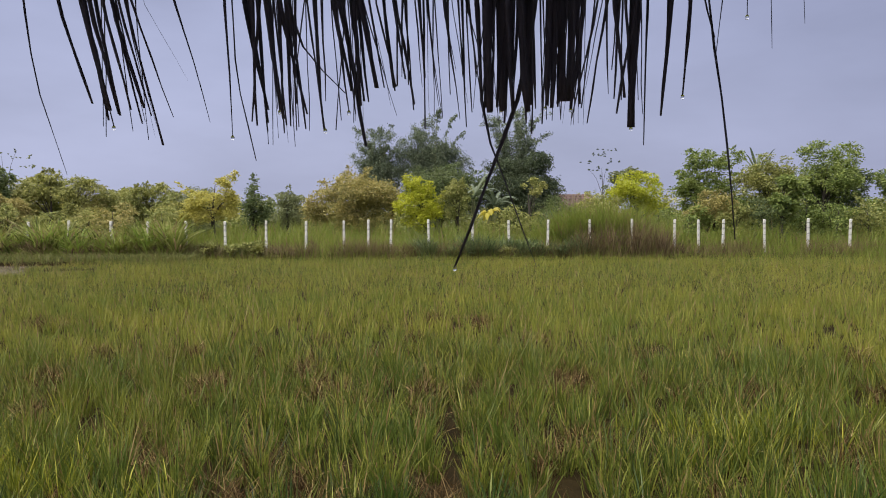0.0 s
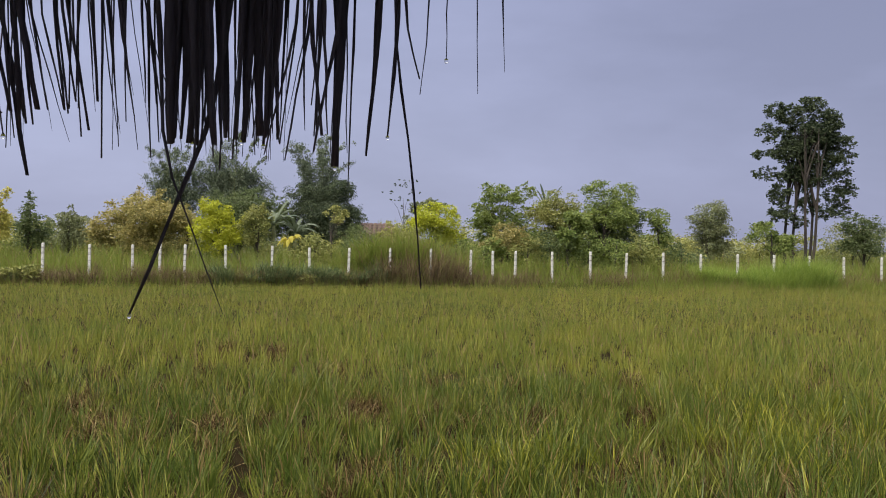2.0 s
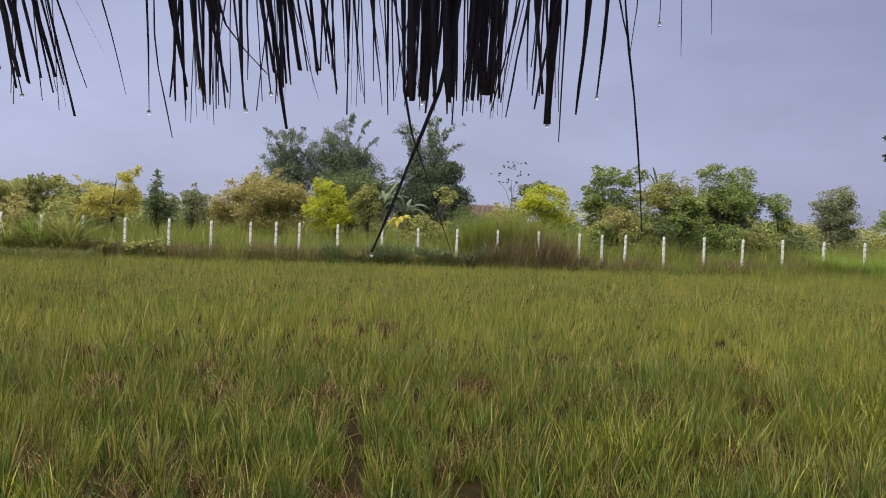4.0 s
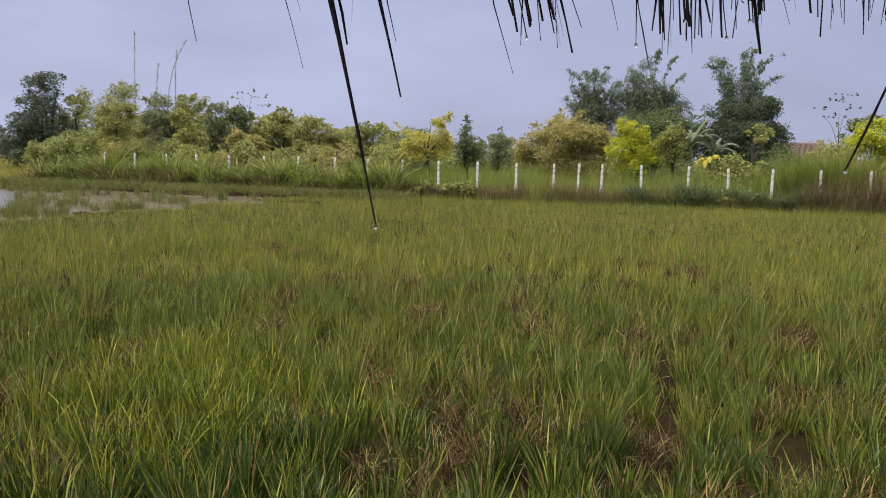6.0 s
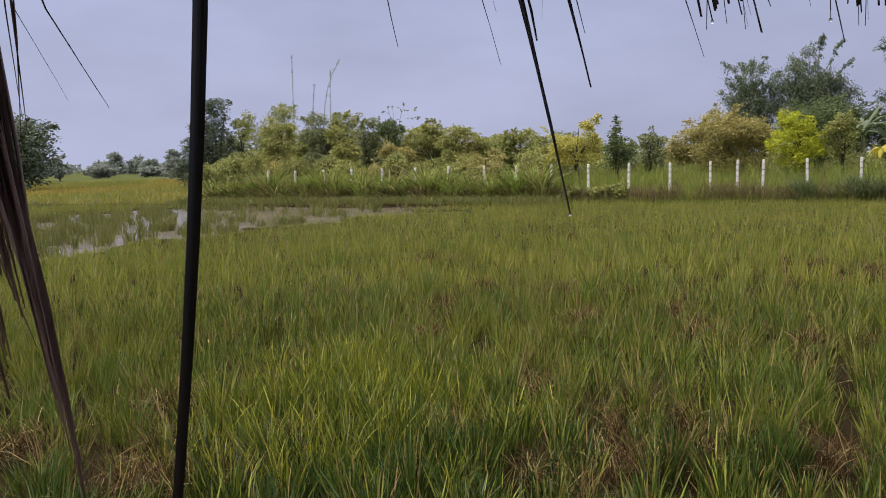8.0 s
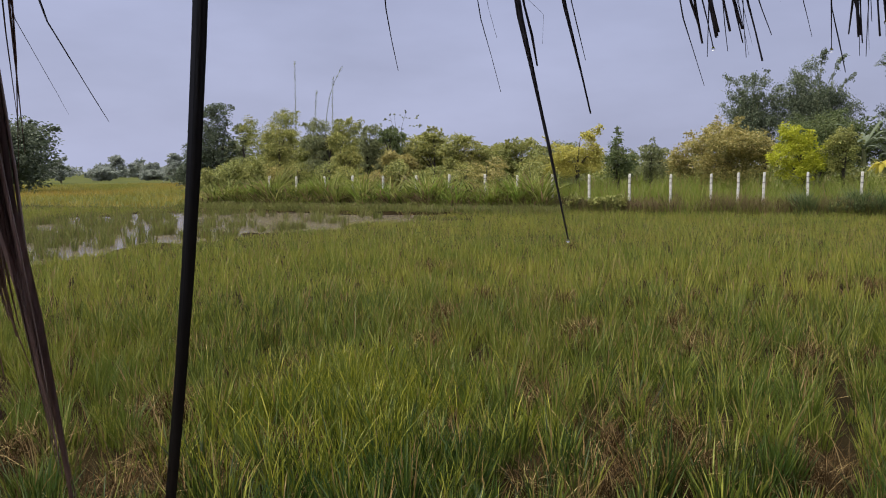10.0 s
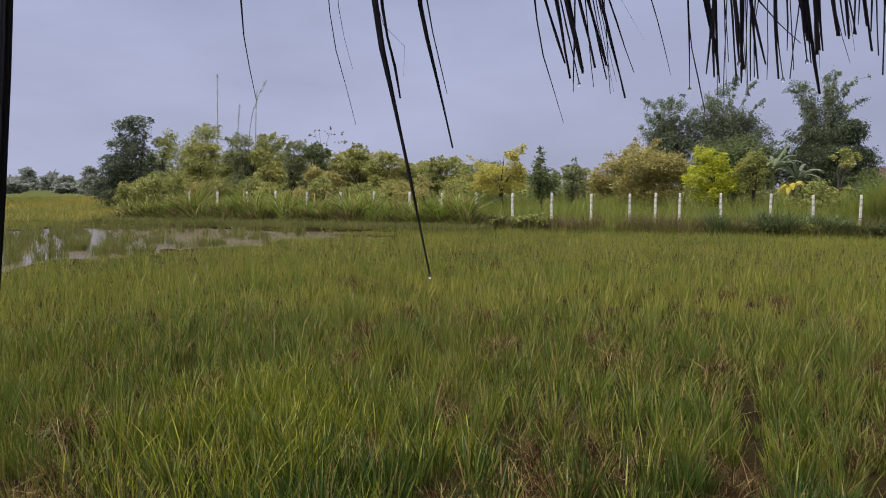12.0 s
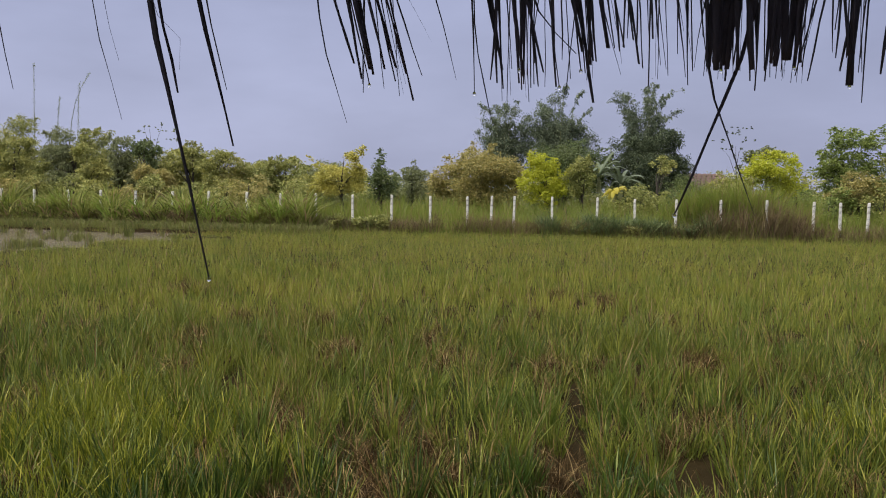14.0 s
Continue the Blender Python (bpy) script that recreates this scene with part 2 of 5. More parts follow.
TIMBER = rough_stuff("grey_timber", [(0.3, (0.10, 0.075, 0.05)), (0.7, (0.22, 0.17, 0.12))], 2.0, 30.0, 0.85, 0.004, (0.2, 1, 1))

# the ground: wet mud in the paddy, greener meadow far out
GROUND, nt, bsdf, _ = material("wet_mud_and_turf")
mud = ramp(nt, noise_node(nt, 1.3, 5.0), [(0.3, (0.012, 0.009, 0.004)), (0.7, (0.034, 0.024, 0.010))])
turf = ramp(nt, noise_node(nt, 0.09, 6.0), [(0.3, (0.050, 0.066, 0.020)), (0.7, (0.105, 0.108, 0.030))])
geo = nt.nodes.new("ShaderNodeNewGeometry")
sep = nt.nodes.new("ShaderNodeSeparateXYZ")
nt.links.new(geo.outputs["Position"], sep.inputs[0])
far_out = nt.nodes.new("ShaderNodeMapRange")
far_out.inputs["From Min"].default_value, far_out.inputs["From Max"].default_value = 40.0, 46.0
nt.links.new(sep.outputs["Y"], far_out.inputs[0])
nt.links.new(mix(nt, far_out.outputs[0], mud, turf), bsdf.inputs["Base Color"])
wet = nt.nodes.new("ShaderNodeMapRange")
wet.inputs["To Min"].default_value, wet.inputs["To Max"].default_value = 0.8, 1.0
bsdf.inputs["Specular IOR Level"].default_value = 0.03
nt.links.new(noise_node(nt, 2.1, 3.0), wet.inputs[0])
nt.links.new(wet.outputs[0], bsdf.inputs["Roughness"])
bump(nt, bsdf, noise_node(nt, 9.0, 6.0, 0.7), 0.7, 0.04)

WATER, nt, bsdf, _ = material("muddy_water")
nt.links.new(ramp(nt, noise_node(nt, 0.5, 3.0), [(0.3, (0.10, 0.08, 0.06)), (0.7, (0.16, 0.13, 0.10))]), bsdf.inputs["Base Color"])
bsdf.inputs["Roughness"].default_value = 0.16
bsdf.inputs["IOR"].default_value = 1.33
bump(nt, bsdf, noise_node(nt, 7.0, 4.0, 0.6), 0.35, 0.03)

DROP, nt, bsdf, _ = material("rain_drop")
bsdf.inputs["Transmission Weight"].default_value = 1.0
bsdf.inputs["Roughness"].default_value = 0.02
bsdf.inputs["IOR"].default_value = 1.33


# ---- mesh helpers ----
def mesh_of(name, verts, tris=None, quads=None, mat=None, smooth=False):
    """A mesh straight from arrays of places and corner numbers."""
    me = bpy.data.meshes.new(name)
    verts = np.asarray(verts, dtype=np.float32)
    tris = np.zeros((0, 3), np.int32) if tris is None else np.asarray(tris, np.int32)
    quads = np.zeros((0, 4), np.int32) if quads is None else np.asarray(quads, np.int32)
    corners = np.concatenate([quads.ravel(), tris.ravel()]).astype(np.int32)
    starts = np.concatenate([np.arange(len(quads)) * 4, len(quads) * 4 + np.arange(len(tris)) * 3]).astype(np.int32)
    me.vertices.add(len(verts))
    me.vertices.foreach_set("co", verts.ravel())
    me.loops.add(len(corners))
    me.loops.foreach_set("vertex_index", corners)
    me.polygons.add(len(starts))
    me.polygons.foreach_set("loop_start", starts)
    if smooth:
        me.polygons.foreach_set("use_smooth", np.ones(len(starts), dtype=bool))
    me.update(calc_edges=True)
    if mat:
        me.materials.append(mat)
    return me


def part(name, me, parent, label=""):
    """Links a mesh as one object under a thing or a part."""
    ob = new(name, me)
    ob.parent = parent
    return tagged(ob, label)


def part_bm(name, bm, mat, parent, label="", smooth=False):
    me = bpy.data.meshes.new(name)
    bm.to_mesh(me)
    bm.free()
    me.materials.append(mat)
    if smooth:
        me.polygons.foreach_set("use_smooth", np.ones(len(me.polygons), dtype=bool))
    return part(name, me, parent, label)


def joined(chunks):
    """Chunks of (verts, tris, quads) as one."""
    vs, ts, qs, at = [], [], [], 0
    for v, t, q in chunks:
        vs.append(v)
        if t is not None and len(t):
            ts.append(np.asarray(t) + at)
        if q is not None and len(q):
            qs.append(np.asarray(q) + at)
        at += len(v)
    return np.concatenate(vs), (np.concatenate(ts) if ts else None), (np.concatenate(qs) if qs else None)


def blades(rng, base, height, width, lean, curl, segs, fan=None):
    """Grass blades: n tapering strips that rise from base, lean over and bend down at the tip."""
    n = len(base)
    az, face = rng.uniform(0, 2 * math.pi, n), rng.uniform(0, 2 * math.pi, n)
    if fan is not None:  # blades that spread from the middle of their plant
        az = fan + rng.normal(0, 0.7, n)
    out = np.stack([np.cos(az), np.sin(az), np.zeros(n)], 1)
    side = np.stack([np.cos(face), np.sin(face), np.zeros(n)], 1)
    rows = []
    for k in range(segs + 1):
        s = k / segs
        mid = base + out * (height * (lean * s + curl * s * s))[:, None]
        mid[:, 2] += height * (s - 0.45 * curl * s * s * s)
        if k == segs:
            rows.append(mid[:, None, :])
        else:
            w = (width * (0.6 + 0.7 * s) * (1 - s) ** 0.4 * 0.55)[:, None]
            rows.append(np.stack([mid - side * w, mid + side * w], 1))
    v = np.concatenate(rows, 1)
    per = 2 * segs + 1
    at = np.arange(n)[:, None] * per
    quads = np.concatenate([at + np.array([[2 * k, 2 * k + 1, 2 * k + 3, 2 * k + 2]]) for k in range(segs - 1)]) if segs > 1 else None
    tris = at + np.array([[2 * segs - 2, 2 * segs - 1, 2 * segs]])
    return v.reshape(-1, 3), tris, quads


def leaves(rng, at, length, width, up=0.5, droop=0.0, along=None):
    """Leaf sprays: one folded diamond at each place."""
    n = len(at)
    d = rng.normal(size=(n, 3)) if along is None else along + rng.normal(size=(n, 3)) * 0.5
    d[:, 2] = d[:, 2] * 0.6 - droop
    d /= np.linalg.norm(d, axis=1)[:, None]
    nrm = rng.normal(size=(n, 3))
    nrm[:, 2] += up * 2
    side = np.cross(d, nrm)
    side /= np.linalg.norm(side, axis=1)[:, None] + 1e-6
    lift = np.cross(side, d)
    L = (length * rng.uniform(0.6, 1.3, n))[:, None]
    W = (width * rng.uniform(0.6, 1.3, n))[:, None]
    a = at - d * L * 0.5
    v = np.stack([a, a + d * L * 0.45 + side * W * 0.5 + lift * W * 0.2, a + d * L, a + d * L * 0.45 - side * W * 0.5 + lift * W * 0.2], 1)
    i = np.arange(n)[:, None] * 4
    return v.reshape(-1, 3), np.concatenate([i + np.array([[0, 1, 2]]), i + np.array([[0, 2, 3]])]), None


def tube(points, radii, sides=6):
    """A tapered tube along points."""
    points = np.asarray(points, float)
    n = len(points)
    v, q = [], []
    for k in range(n):
        d = points[min(k + 1, n - 1)] - points[max(k - 1, 0)]
        d = d / (np.linalg.norm(d) + 1e-9)
        a = np.cross(d, [0.0, 0.3, 1.0] if abs(d[2]) < 0.9 else [1.0, 0.0, 0.0])
        a /= np.linalg.norm(a)
        b = np.cross(d, a)
        for j in range(sides):
            t = 2 * math.pi * j / sides
            v.append(points[k] + (a * math.cos(t) + b * math.sin(t)) * radii[k])
    for k in range(n - 1):
        for j in range(sides):
            q.append((k * sides + j, k * sides + (j + 1) % sides, (k + 1) * sides + (j + 1) % sides, (k + 1) * sides + j))
    t = [(n * sides - sides, n * sides - sides + j, n * sides - sides + j + 1) for j in range(1, sides - 1)]
    return np.array(v), t, q


# ---- the ground ----
POND = np.array([(-17.2, 35.0), (-19.6, 38.6), (-27.0, 39.3), (-34.5, 38.8), (-37.5, 32.0), (-34.0, 24.0), (-27.5, 17.5), (-19.6, 14.2), (-20.2, 18.0), (-20.6, 22.0), (-20.2, 26.0), (-20.0, 30.5), (-18.2, 33.0)])


def in_pond(x, y):
    """How far into the flooded corner a place lies: above 0 it is under water."""
    x, y = np.asarray(x, float), np.asarray(y, float)
    near, odd = np.full(x.shape, 1e9), np.zeros(x.shape, bool)
    for (ax, ay), (bx, by) in zip(POND, np.roll(POND, -1, 0)):
        u = np.clip(((x - ax) * (bx - ax) + (y - ay) * (by - ay)) / ((bx - ax) ** 2 + (by - ay) ** 2), 0, 1)
        near = np.minimum(near, np.hypot(x - ax - u * (bx - ax), y - ay - u * (by - ay)))
        odd ^= ((ay > y) != (by > y)) & (x < (bx - ax) * (y - ay) / (by - ay + 1e-9) + ax)
    rim = (np.sin(x * 0.83 + 1.7 * np.sin(y * 0.41)) + np.sin(y * 1.13 + 1.3 * np.sin(x * 0.57)) + 0.6 * np.sin(x * 1.9 + y * 1.3)) * 0.42
    return np.where(odd, np.minimum(near * 0.22, 0.7), -near * 0.22) + 0.30 * rim * np.clip((41.5 - y) / 4, 0.15, 1) - 0.02


def steps(*spans):
    return np.concatenate([np.arange(a, b, s) for a, b, s in spans] + [np.array([spans[-1][1]])])


gx = steps((-3000, -400, 260), (-400, -100, 30), (-100, -46, 3.0), (-46, -8, 0.35), (-8, 10, 0.4), (10, 60, 2.0), (60, 400, 34), (400, 3000, 260))
gy = steps((-600, -60, 60), (-60, 1, 6), (1, 12, 0.4), (12, 44, 0.35), (44, 70, 2.0), (70, 400, 30), (400, 3600, 320))
X, Y = np.meshgrid(gx, gy)
Z = 0.045 + 0.018 * np.sin(X * 2.3) * np.sin(Y * 1.9) + 0.012 * np.sin(X * 5.1 + Y * 3.3)
Z = Z + 0.13 * np.clip((Y - 38.9) / 0.4, 0, 1) * np.clip((X + 40) / 3, 0, 1) * np.clip((-15 - X) / 3, 0, 1) * (Y < 43.5)  # the eroded lip of the shore
Z = np.where(in_pond(X, Y) > 0, -0.10 * np.clip(in_pond(X, Y) * 3, 0, 1) - 0.02, Z)
bank = np.clip((Y - 41.6) / 1.1, 0, 1) * np.clip((50.5 - Y) / 3, 0, 1) * np.clip((X + 37) / 2, 0, 1)
Z = Z + 0.32 * bank + np.clip((Y - 45) / 6, 0, 1) * 0.12
nx = len(gx)
i = (np.arange(len(gy) - 1)[:, None] * nx + np.arange(nx - 1)[None, :]).ravel()
ground = new("ground", mesh_of("ground", np.stack([X, Y, Z], 2).reshape(-1, 3), None, np.stack([i, i + 1, i + nx + 1, i + nx], 1), GROUND, True))
tagged(ground, "wet brown mud and turf under the rice field", "ground", kind="structure")

wx, wy = np.linspace(-110, -10, 26), np.linspace(11, 42.5, 12)
WX, WY = np.meshgrid(wx, wy)
i = (np.arange(11)[:, None] * 26 + np.arange(25)[None, :]).ravel()
water = new("water", mesh_of("water", np.stack([WX, WY, WX * 0 + 0.012], 2).reshape(-1, 3), None, np.stack([i, i + 1, i + 27, i + 26], 1), WATER))
tagged(water, "shallow muddy rain water standing in the paddy", "water", kind="structure")

# ---- the rice ----
SPOTS = ((-8.9, 16.9, 0.5), (-3.75, 10.8, 0.26), (-2.7, 11.85, 0.20), (-5.85, 11.0, 0.16), (-5.8, 6.85, 0.24), (-0.77, 6.45, 0.27), (-2.07, 5.75, 0.21), (-5.2, 4.25, 0.40),
         (-4.65, 4.45, 0.30), (-6.7, 4.5, 0.26), (-3.55, 6.1, 0.13), (-6.3, 5.6, 0.20), (-2.57, 5.4, 0.14), (-0.9, 10.3, 0.15), (-0.25, 10.6, 0.17), (1.05, 10.95, 0.32),
         (0.0, 17.1, 0.3), (-0.9, 17.6, 0.25), (-3.45, 7.6, 0.17), (-1.65, 9.7, 0.12), (-6.15, 7.7, 0.18), (0.65, 8.15, 0.17), (-1.95, 10.45, 0.12), (2.1, 11.1, 0.14), (4.6, 8.25, 0.2),
         (-2.3, 7.45, 0.13), (-1.83, 7.0, 0.14), (-3.73, 8.35, 0.13), (-7.3, 22.0, 0.4), (-6.15, 11.5, 0.16))

more = np.random.default_rng(31)
SPOTS += tuple((d * math.sin(a) - 0.7, d * math.cos(a), s) for d, a, s in zip(more.uniform(3.4, 15, 130), more.uniform(-1.05, 0.85, 130), more.uniform(0.06, 0.15, 130)))  # small gaps between hills


def bareness(x, y):
    b = np.zeros_like(x)
    for sx, sy, r in SPOTS:
        b = np.maximum(b, np.exp(-((x - sx) ** 2 + ((y - sy) * 0.7) ** 2) / (0.7 * r * r)))
    return b


def wave(x, y, s, p=0.0):
    return (np.sin(x * s + 1.7 * np.sin(y * s * 0.7 + p)) + np.sin(y * s * 1.3 + 1.3 * np.sin(x * s * 0.6 + 2 * p))) * 0.5


def rice_zone(rng, r0, r1, a0, a1, gap, per, segs, width, tall, tight, lean, curl):
    """Hills of rice on a jittered grid, in a ring sector round the hut."""
    xs, ys = np.arange(-r1, r1, gap), np.arange(0, min(r1, 43.0), gap)
    hx, hy = [a.ravel() for a in np.meshgrid(xs, ys)]
    hx, hy = hx + rng.uniform(-0.42, 0.42, len(hx)) * gap, hy + rng.uniform(-0.42, 0.42, len(hy)) * gap
    r, a = np.hypot(hx + 0.7, hy - 0.1), np.degrees(np.arctan2(hx + 0.7, hy))
    r = r + rng.normal(0, 0.05, len(r)) * np.clip(r - 3, 0, 40)  # no hard line where the rice changes
    keep = (r > r0) & (r < r1) & (a > a0) & (a < a1) & (hy < np.where(hx < -14, 39.3, 42.2) + 0.4 * np.sin(hx)) & (in_pond(hx, hy) < -0.04)
    thin = np.clip(wave(hx, hy, 2.9, 0.4) + 0.6 * wave(hx, hy, 7.0, 1.4) - 0.15, 0, 1)
    keep &= rng.uniform(size=len(hx)) > 0.95 * bareness(hx, hy) + 0.32 * thin
    hx, hy = hx[keep], hy[keep]
    vigour = 1.0 + 0.12 * wave(hx, hy, 0.9) + 0.12 * wave(hx, hy, 3.6, 1.0) + 0.13 * wave(hx, hy, 7.3, 2.0) + rng.normal(0, 0.19, len(hx))
    vigour *= 1 - 0.35 * bareness(hx, hy)
    vigour *= 1 - 0.55 * np.clip((in_pond(hx, hy) + 0.75) / 0.75, 0, 1) * (hy < 38.6)
    n = len(hx) * per
    base = np.repeat(np.stack([hx, hy, hx * 0 + 0.03], 1), per, 0)
    off = rng.normal(size=(n, 2)) * gap * tight
    base[:, :2] += off
    h = np.repeat(vigour, per) * tall * rng.uniform(0.45, 1.12, n)
    return blades(rng, base, h, width * rng.uniform(0.55, 1.25, n), rng.uniform(0.0, lean, n), rng.uniform(0.0, curl, n) ** 1.5, segs, np.arctan2(off[:, 1], off[:, 0]))


rng = np.random.default_rng(4)
# three leaf colours by distance, with shade painted into the nearest
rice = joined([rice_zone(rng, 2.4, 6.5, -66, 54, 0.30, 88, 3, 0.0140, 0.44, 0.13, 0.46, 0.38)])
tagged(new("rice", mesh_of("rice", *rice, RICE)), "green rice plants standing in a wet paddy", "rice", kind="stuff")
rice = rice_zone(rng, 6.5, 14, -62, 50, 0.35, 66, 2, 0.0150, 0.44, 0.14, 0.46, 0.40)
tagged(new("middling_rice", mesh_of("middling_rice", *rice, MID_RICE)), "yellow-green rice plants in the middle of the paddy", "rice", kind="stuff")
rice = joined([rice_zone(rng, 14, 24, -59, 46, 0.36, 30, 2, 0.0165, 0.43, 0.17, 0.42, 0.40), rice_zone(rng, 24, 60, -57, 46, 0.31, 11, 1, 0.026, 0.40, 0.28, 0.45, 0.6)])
tagged(new("lighter_rice", mesh_of("lighter_rice", *rice, LIGHTER_RICE)), "yellower rice in the farther part of the paddy", "rice", kind="stuff")


def scatter(rng, n, x0, x1, y0, y1):
    return np.stack([rng.uniform(x0, x1, n), rng.uniform(y0, y1, n), np.full(n, 0.03)], 1)


# ripening fields past the flooded corner
n = 36000
a, r = np.radians(rng.uniform(-60, -36.5, n)), np.sqrt(rng.uniform(42 ** 2, 170 ** 2, n))
base = np.stack([r * np.sin(a), r * np.cos(a), np.full(n, 0.1)], 1)
base = base[(base[:, 1] > 40) & ((base[:, 0] < -39) | (base[:, 1] > 60))]
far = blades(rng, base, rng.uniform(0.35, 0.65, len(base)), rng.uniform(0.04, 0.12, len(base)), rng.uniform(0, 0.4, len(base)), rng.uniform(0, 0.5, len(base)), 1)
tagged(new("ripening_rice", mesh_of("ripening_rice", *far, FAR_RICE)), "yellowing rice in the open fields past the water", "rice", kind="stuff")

# dead straw lying in the bare spots and between the hills
pts, stalks = [scatter(rng, 2000, -9, 6, 2.6, 14)], []
for sx, sy, sr in SPOTS:
    k = int(230 * min(sr, 0.6) / 0.3)
    q = np.stack([rng.normal(sx, sr * 0.65, k), rng.normal(sy, sr * 0.75, k), np.full(k, 0.05)], 1)
    pts.append(q)
    stalks.append(np.stack([rng.normal(sx, sr * 0.6, k), rng.normal(sy, sr * 0.8, k), np.full(k, 0.03)], 1))
pts, stalks = np.concatenate(pts), np.concatenate(stalks)
pts[:, 2] = rng.uniform(0.04, 0.2, len(pts))
n = 3000
a, r = np.radians(rng.uniform(-60, 46, n)), np.sqrt(rng.uniform(2.8 ** 2, 13 ** 2, n))
feet = np.stack([r * np.sin(a) - 0.7, r * np.cos(a), np.full(n, 0.03)], 1)
feet = blades(rng, feet, rng.uniform(0.12, 0.34, n), np.full(n, 0.007), rng.uniform(0.0, 0.7, n), rng.uniform(0, 0.8, n), 2)
at = np.stack([rng.uniform(-37, -15.5, 1700), rng.uniform(13.5, 39.4, 1700)], 1)  # tufts standing in the water
deep = in_pond(at[:, 0], at[:, 1])
clear = (at[:, 1] > 30) & (at[:, 0] > -31)
at = at[(deep > -0.02) & (rng.uniform(size=1700) < np.where(wave(at[:, 0], at[:, 1], 1.1, 0.7) > np.where(at[:, 1] < 27, 0.0, 0.1), 0.95, 0.15) * np.where(clear, 0.3, 1.0))]
per = 44
base = np.repeat(np.concatenate([at, np.full((len(at), 1), -0.05)], 1), per, 0)
off = rng.normal(size=(len(base), 2)) * np.repeat(rng.uniform(0.05, 0.13, len(at)), per)[:, None]
base[:, :2] += off
tall = np.repeat(rng.uniform(0.36, 0.72, len(at)), per) * rng.uniform(0.6, 1.1, len(base))
tufts = blades(rng, base, tall, np.full(len(base), 0.022), rng.uniform(0, 0.2, len(base)), rng.uniform(0, 0.3, len(base)), 2, np.arctan2(off[:, 1], off[:, 0]))
tagged(new("water_rice", mesh_of("water_rice", *tufts, SHORE_RICE)), "scattered dark tufts of rice standing in the water", "rice", kind="stuff")
# yellower plants among the near rice
spots = []
for sx, sy, sr, k in ((-4.75, 6.5, 0.62, 2600), (-4.1, 5.4, 0.45, 700), (-5.4, 7.6, 0.5, 700), (2.1, 8.2, 0.6, 500), (5.4, 8.3, 0.8, 900), (7.0, 10.2, 0.7, 900)):
    hub = np.stack([rng.normal(sx, sr, k // 26), rng.normal(sy, sr, k // 26)], 1)
    off = rng.normal(size=(len(hub) * 26, 2)) * 0.05
    base = np.concatenate([np.repeat(hub, 26, 0) + off, np.full((len(off), 1), 0.03)], 1)
    spots.append(blades(rng, base, rng.uniform(0.30, 0.58, len(base)), np.full(len(base), 0.012), rng.uniform(0, 0.36, len(base)), rng.uniform(0, 0.35, len(base)), 4, np.arctan2(off[:, 1], off[:, 0])))
tagged(new("yellow_rice", mesh_of("yellow_rice", *joined(spots), YELLOW_RICE)), "yellow-green rice plants in patches among the greener rice", "rice", kind="stuff")
n = 20000  # a belt of dull rice between the water and the bank
belt = np.stack([rng.uniform(-38, -13, n), rng.uniform(39.1, 42.4, n), np.full(n, 0.1)], 1)
tall = (0.56 + 0.08 * wave(belt[:, 0], belt[:, 1], 1.9) + 0.10 * wave(belt[:, 0], belt[:, 1], 5.2, 1.1)) * rng.uniform(0.6, 1.1, n)
belt = blades(rng, belt, tall, np.full(n, 0.024), rng.uniform(0, 0.5, n), rng.uniform(0, 0.6, n), 2)
tagged(new("shore_rice", mesh_of("shore_rice", *belt, SHORE_RICE)), "dull green rice along the flooded corner's far shore", "rice", kind="stuff")
n = 500  # brown roots and stubble on the lip of the shore
root = np.stack([rng.uniform(-36.5, -17.5, n), 39.0 + rng.normal(0, 0.10, n), np.full(n, 0.02)], 1)
root[:, 1] += 0.25 * np.sin(root[:, 0] * 1.3)
root = blades(rng, root, rng.uniform(0.10, 0.26, n), np.full(n, 0.03), rng.uniform(0, 0.7, n), rng.uniform(0, 0.6, n), 2)
stalks = blades(rng, stalks, rng.uniform(0.20, 0.47, len(stalks)), np.full(len(stalks), 0.009), rng.uniform(0, 0.45, len(stalks)), rng.uniform(0.0, 0.8, len(stalks)), 3)
dead = blades(rng, pts, rng.uniform(0.10, 0.28, len(pts)), np.full(len(pts), 0.006), rng.uniform(0.2, 1.5, len(pts)), rng.uniform(0.2, 1.2, len(pts)), 3)
tagged(new("dead_straw", mesh_of("dead_straw", *joined([feet, root, stalks, dead]), STRAW)), "reddish-brown dead straw in gaps among the rice", "straw", kind="stuff")

# ---- the verge along the fence ----
def bank_height(x, y):
    return 0.03 + 0.32 * np.clip((y - 41.6) / 1.1, 0, 1) * np.clip((x + 37) / 2, 0, 1)


def verge(rng, n, x0, x1, y0, y1, h0, h1, width, lean, curl, segs=2):
    b = scatter(rng, n, x0, x1, y0, y1)
    b[:, 2] = bank_height(b[:, 0], b[:, 1]) - 0.02
    h = (h0 + (h1 - h0) * rng.uniform(0, 1.15, n) ** 1.3) * (1 + 0.25 * wave(b[:, 0], b[:, 1], 0.8, 2.0))
    return blades(rng, b, h, width * rng.uniform(0.6, 1.4, n), rng.uniform(0, lean, n), rng.uniform(0, curl, n), segs)


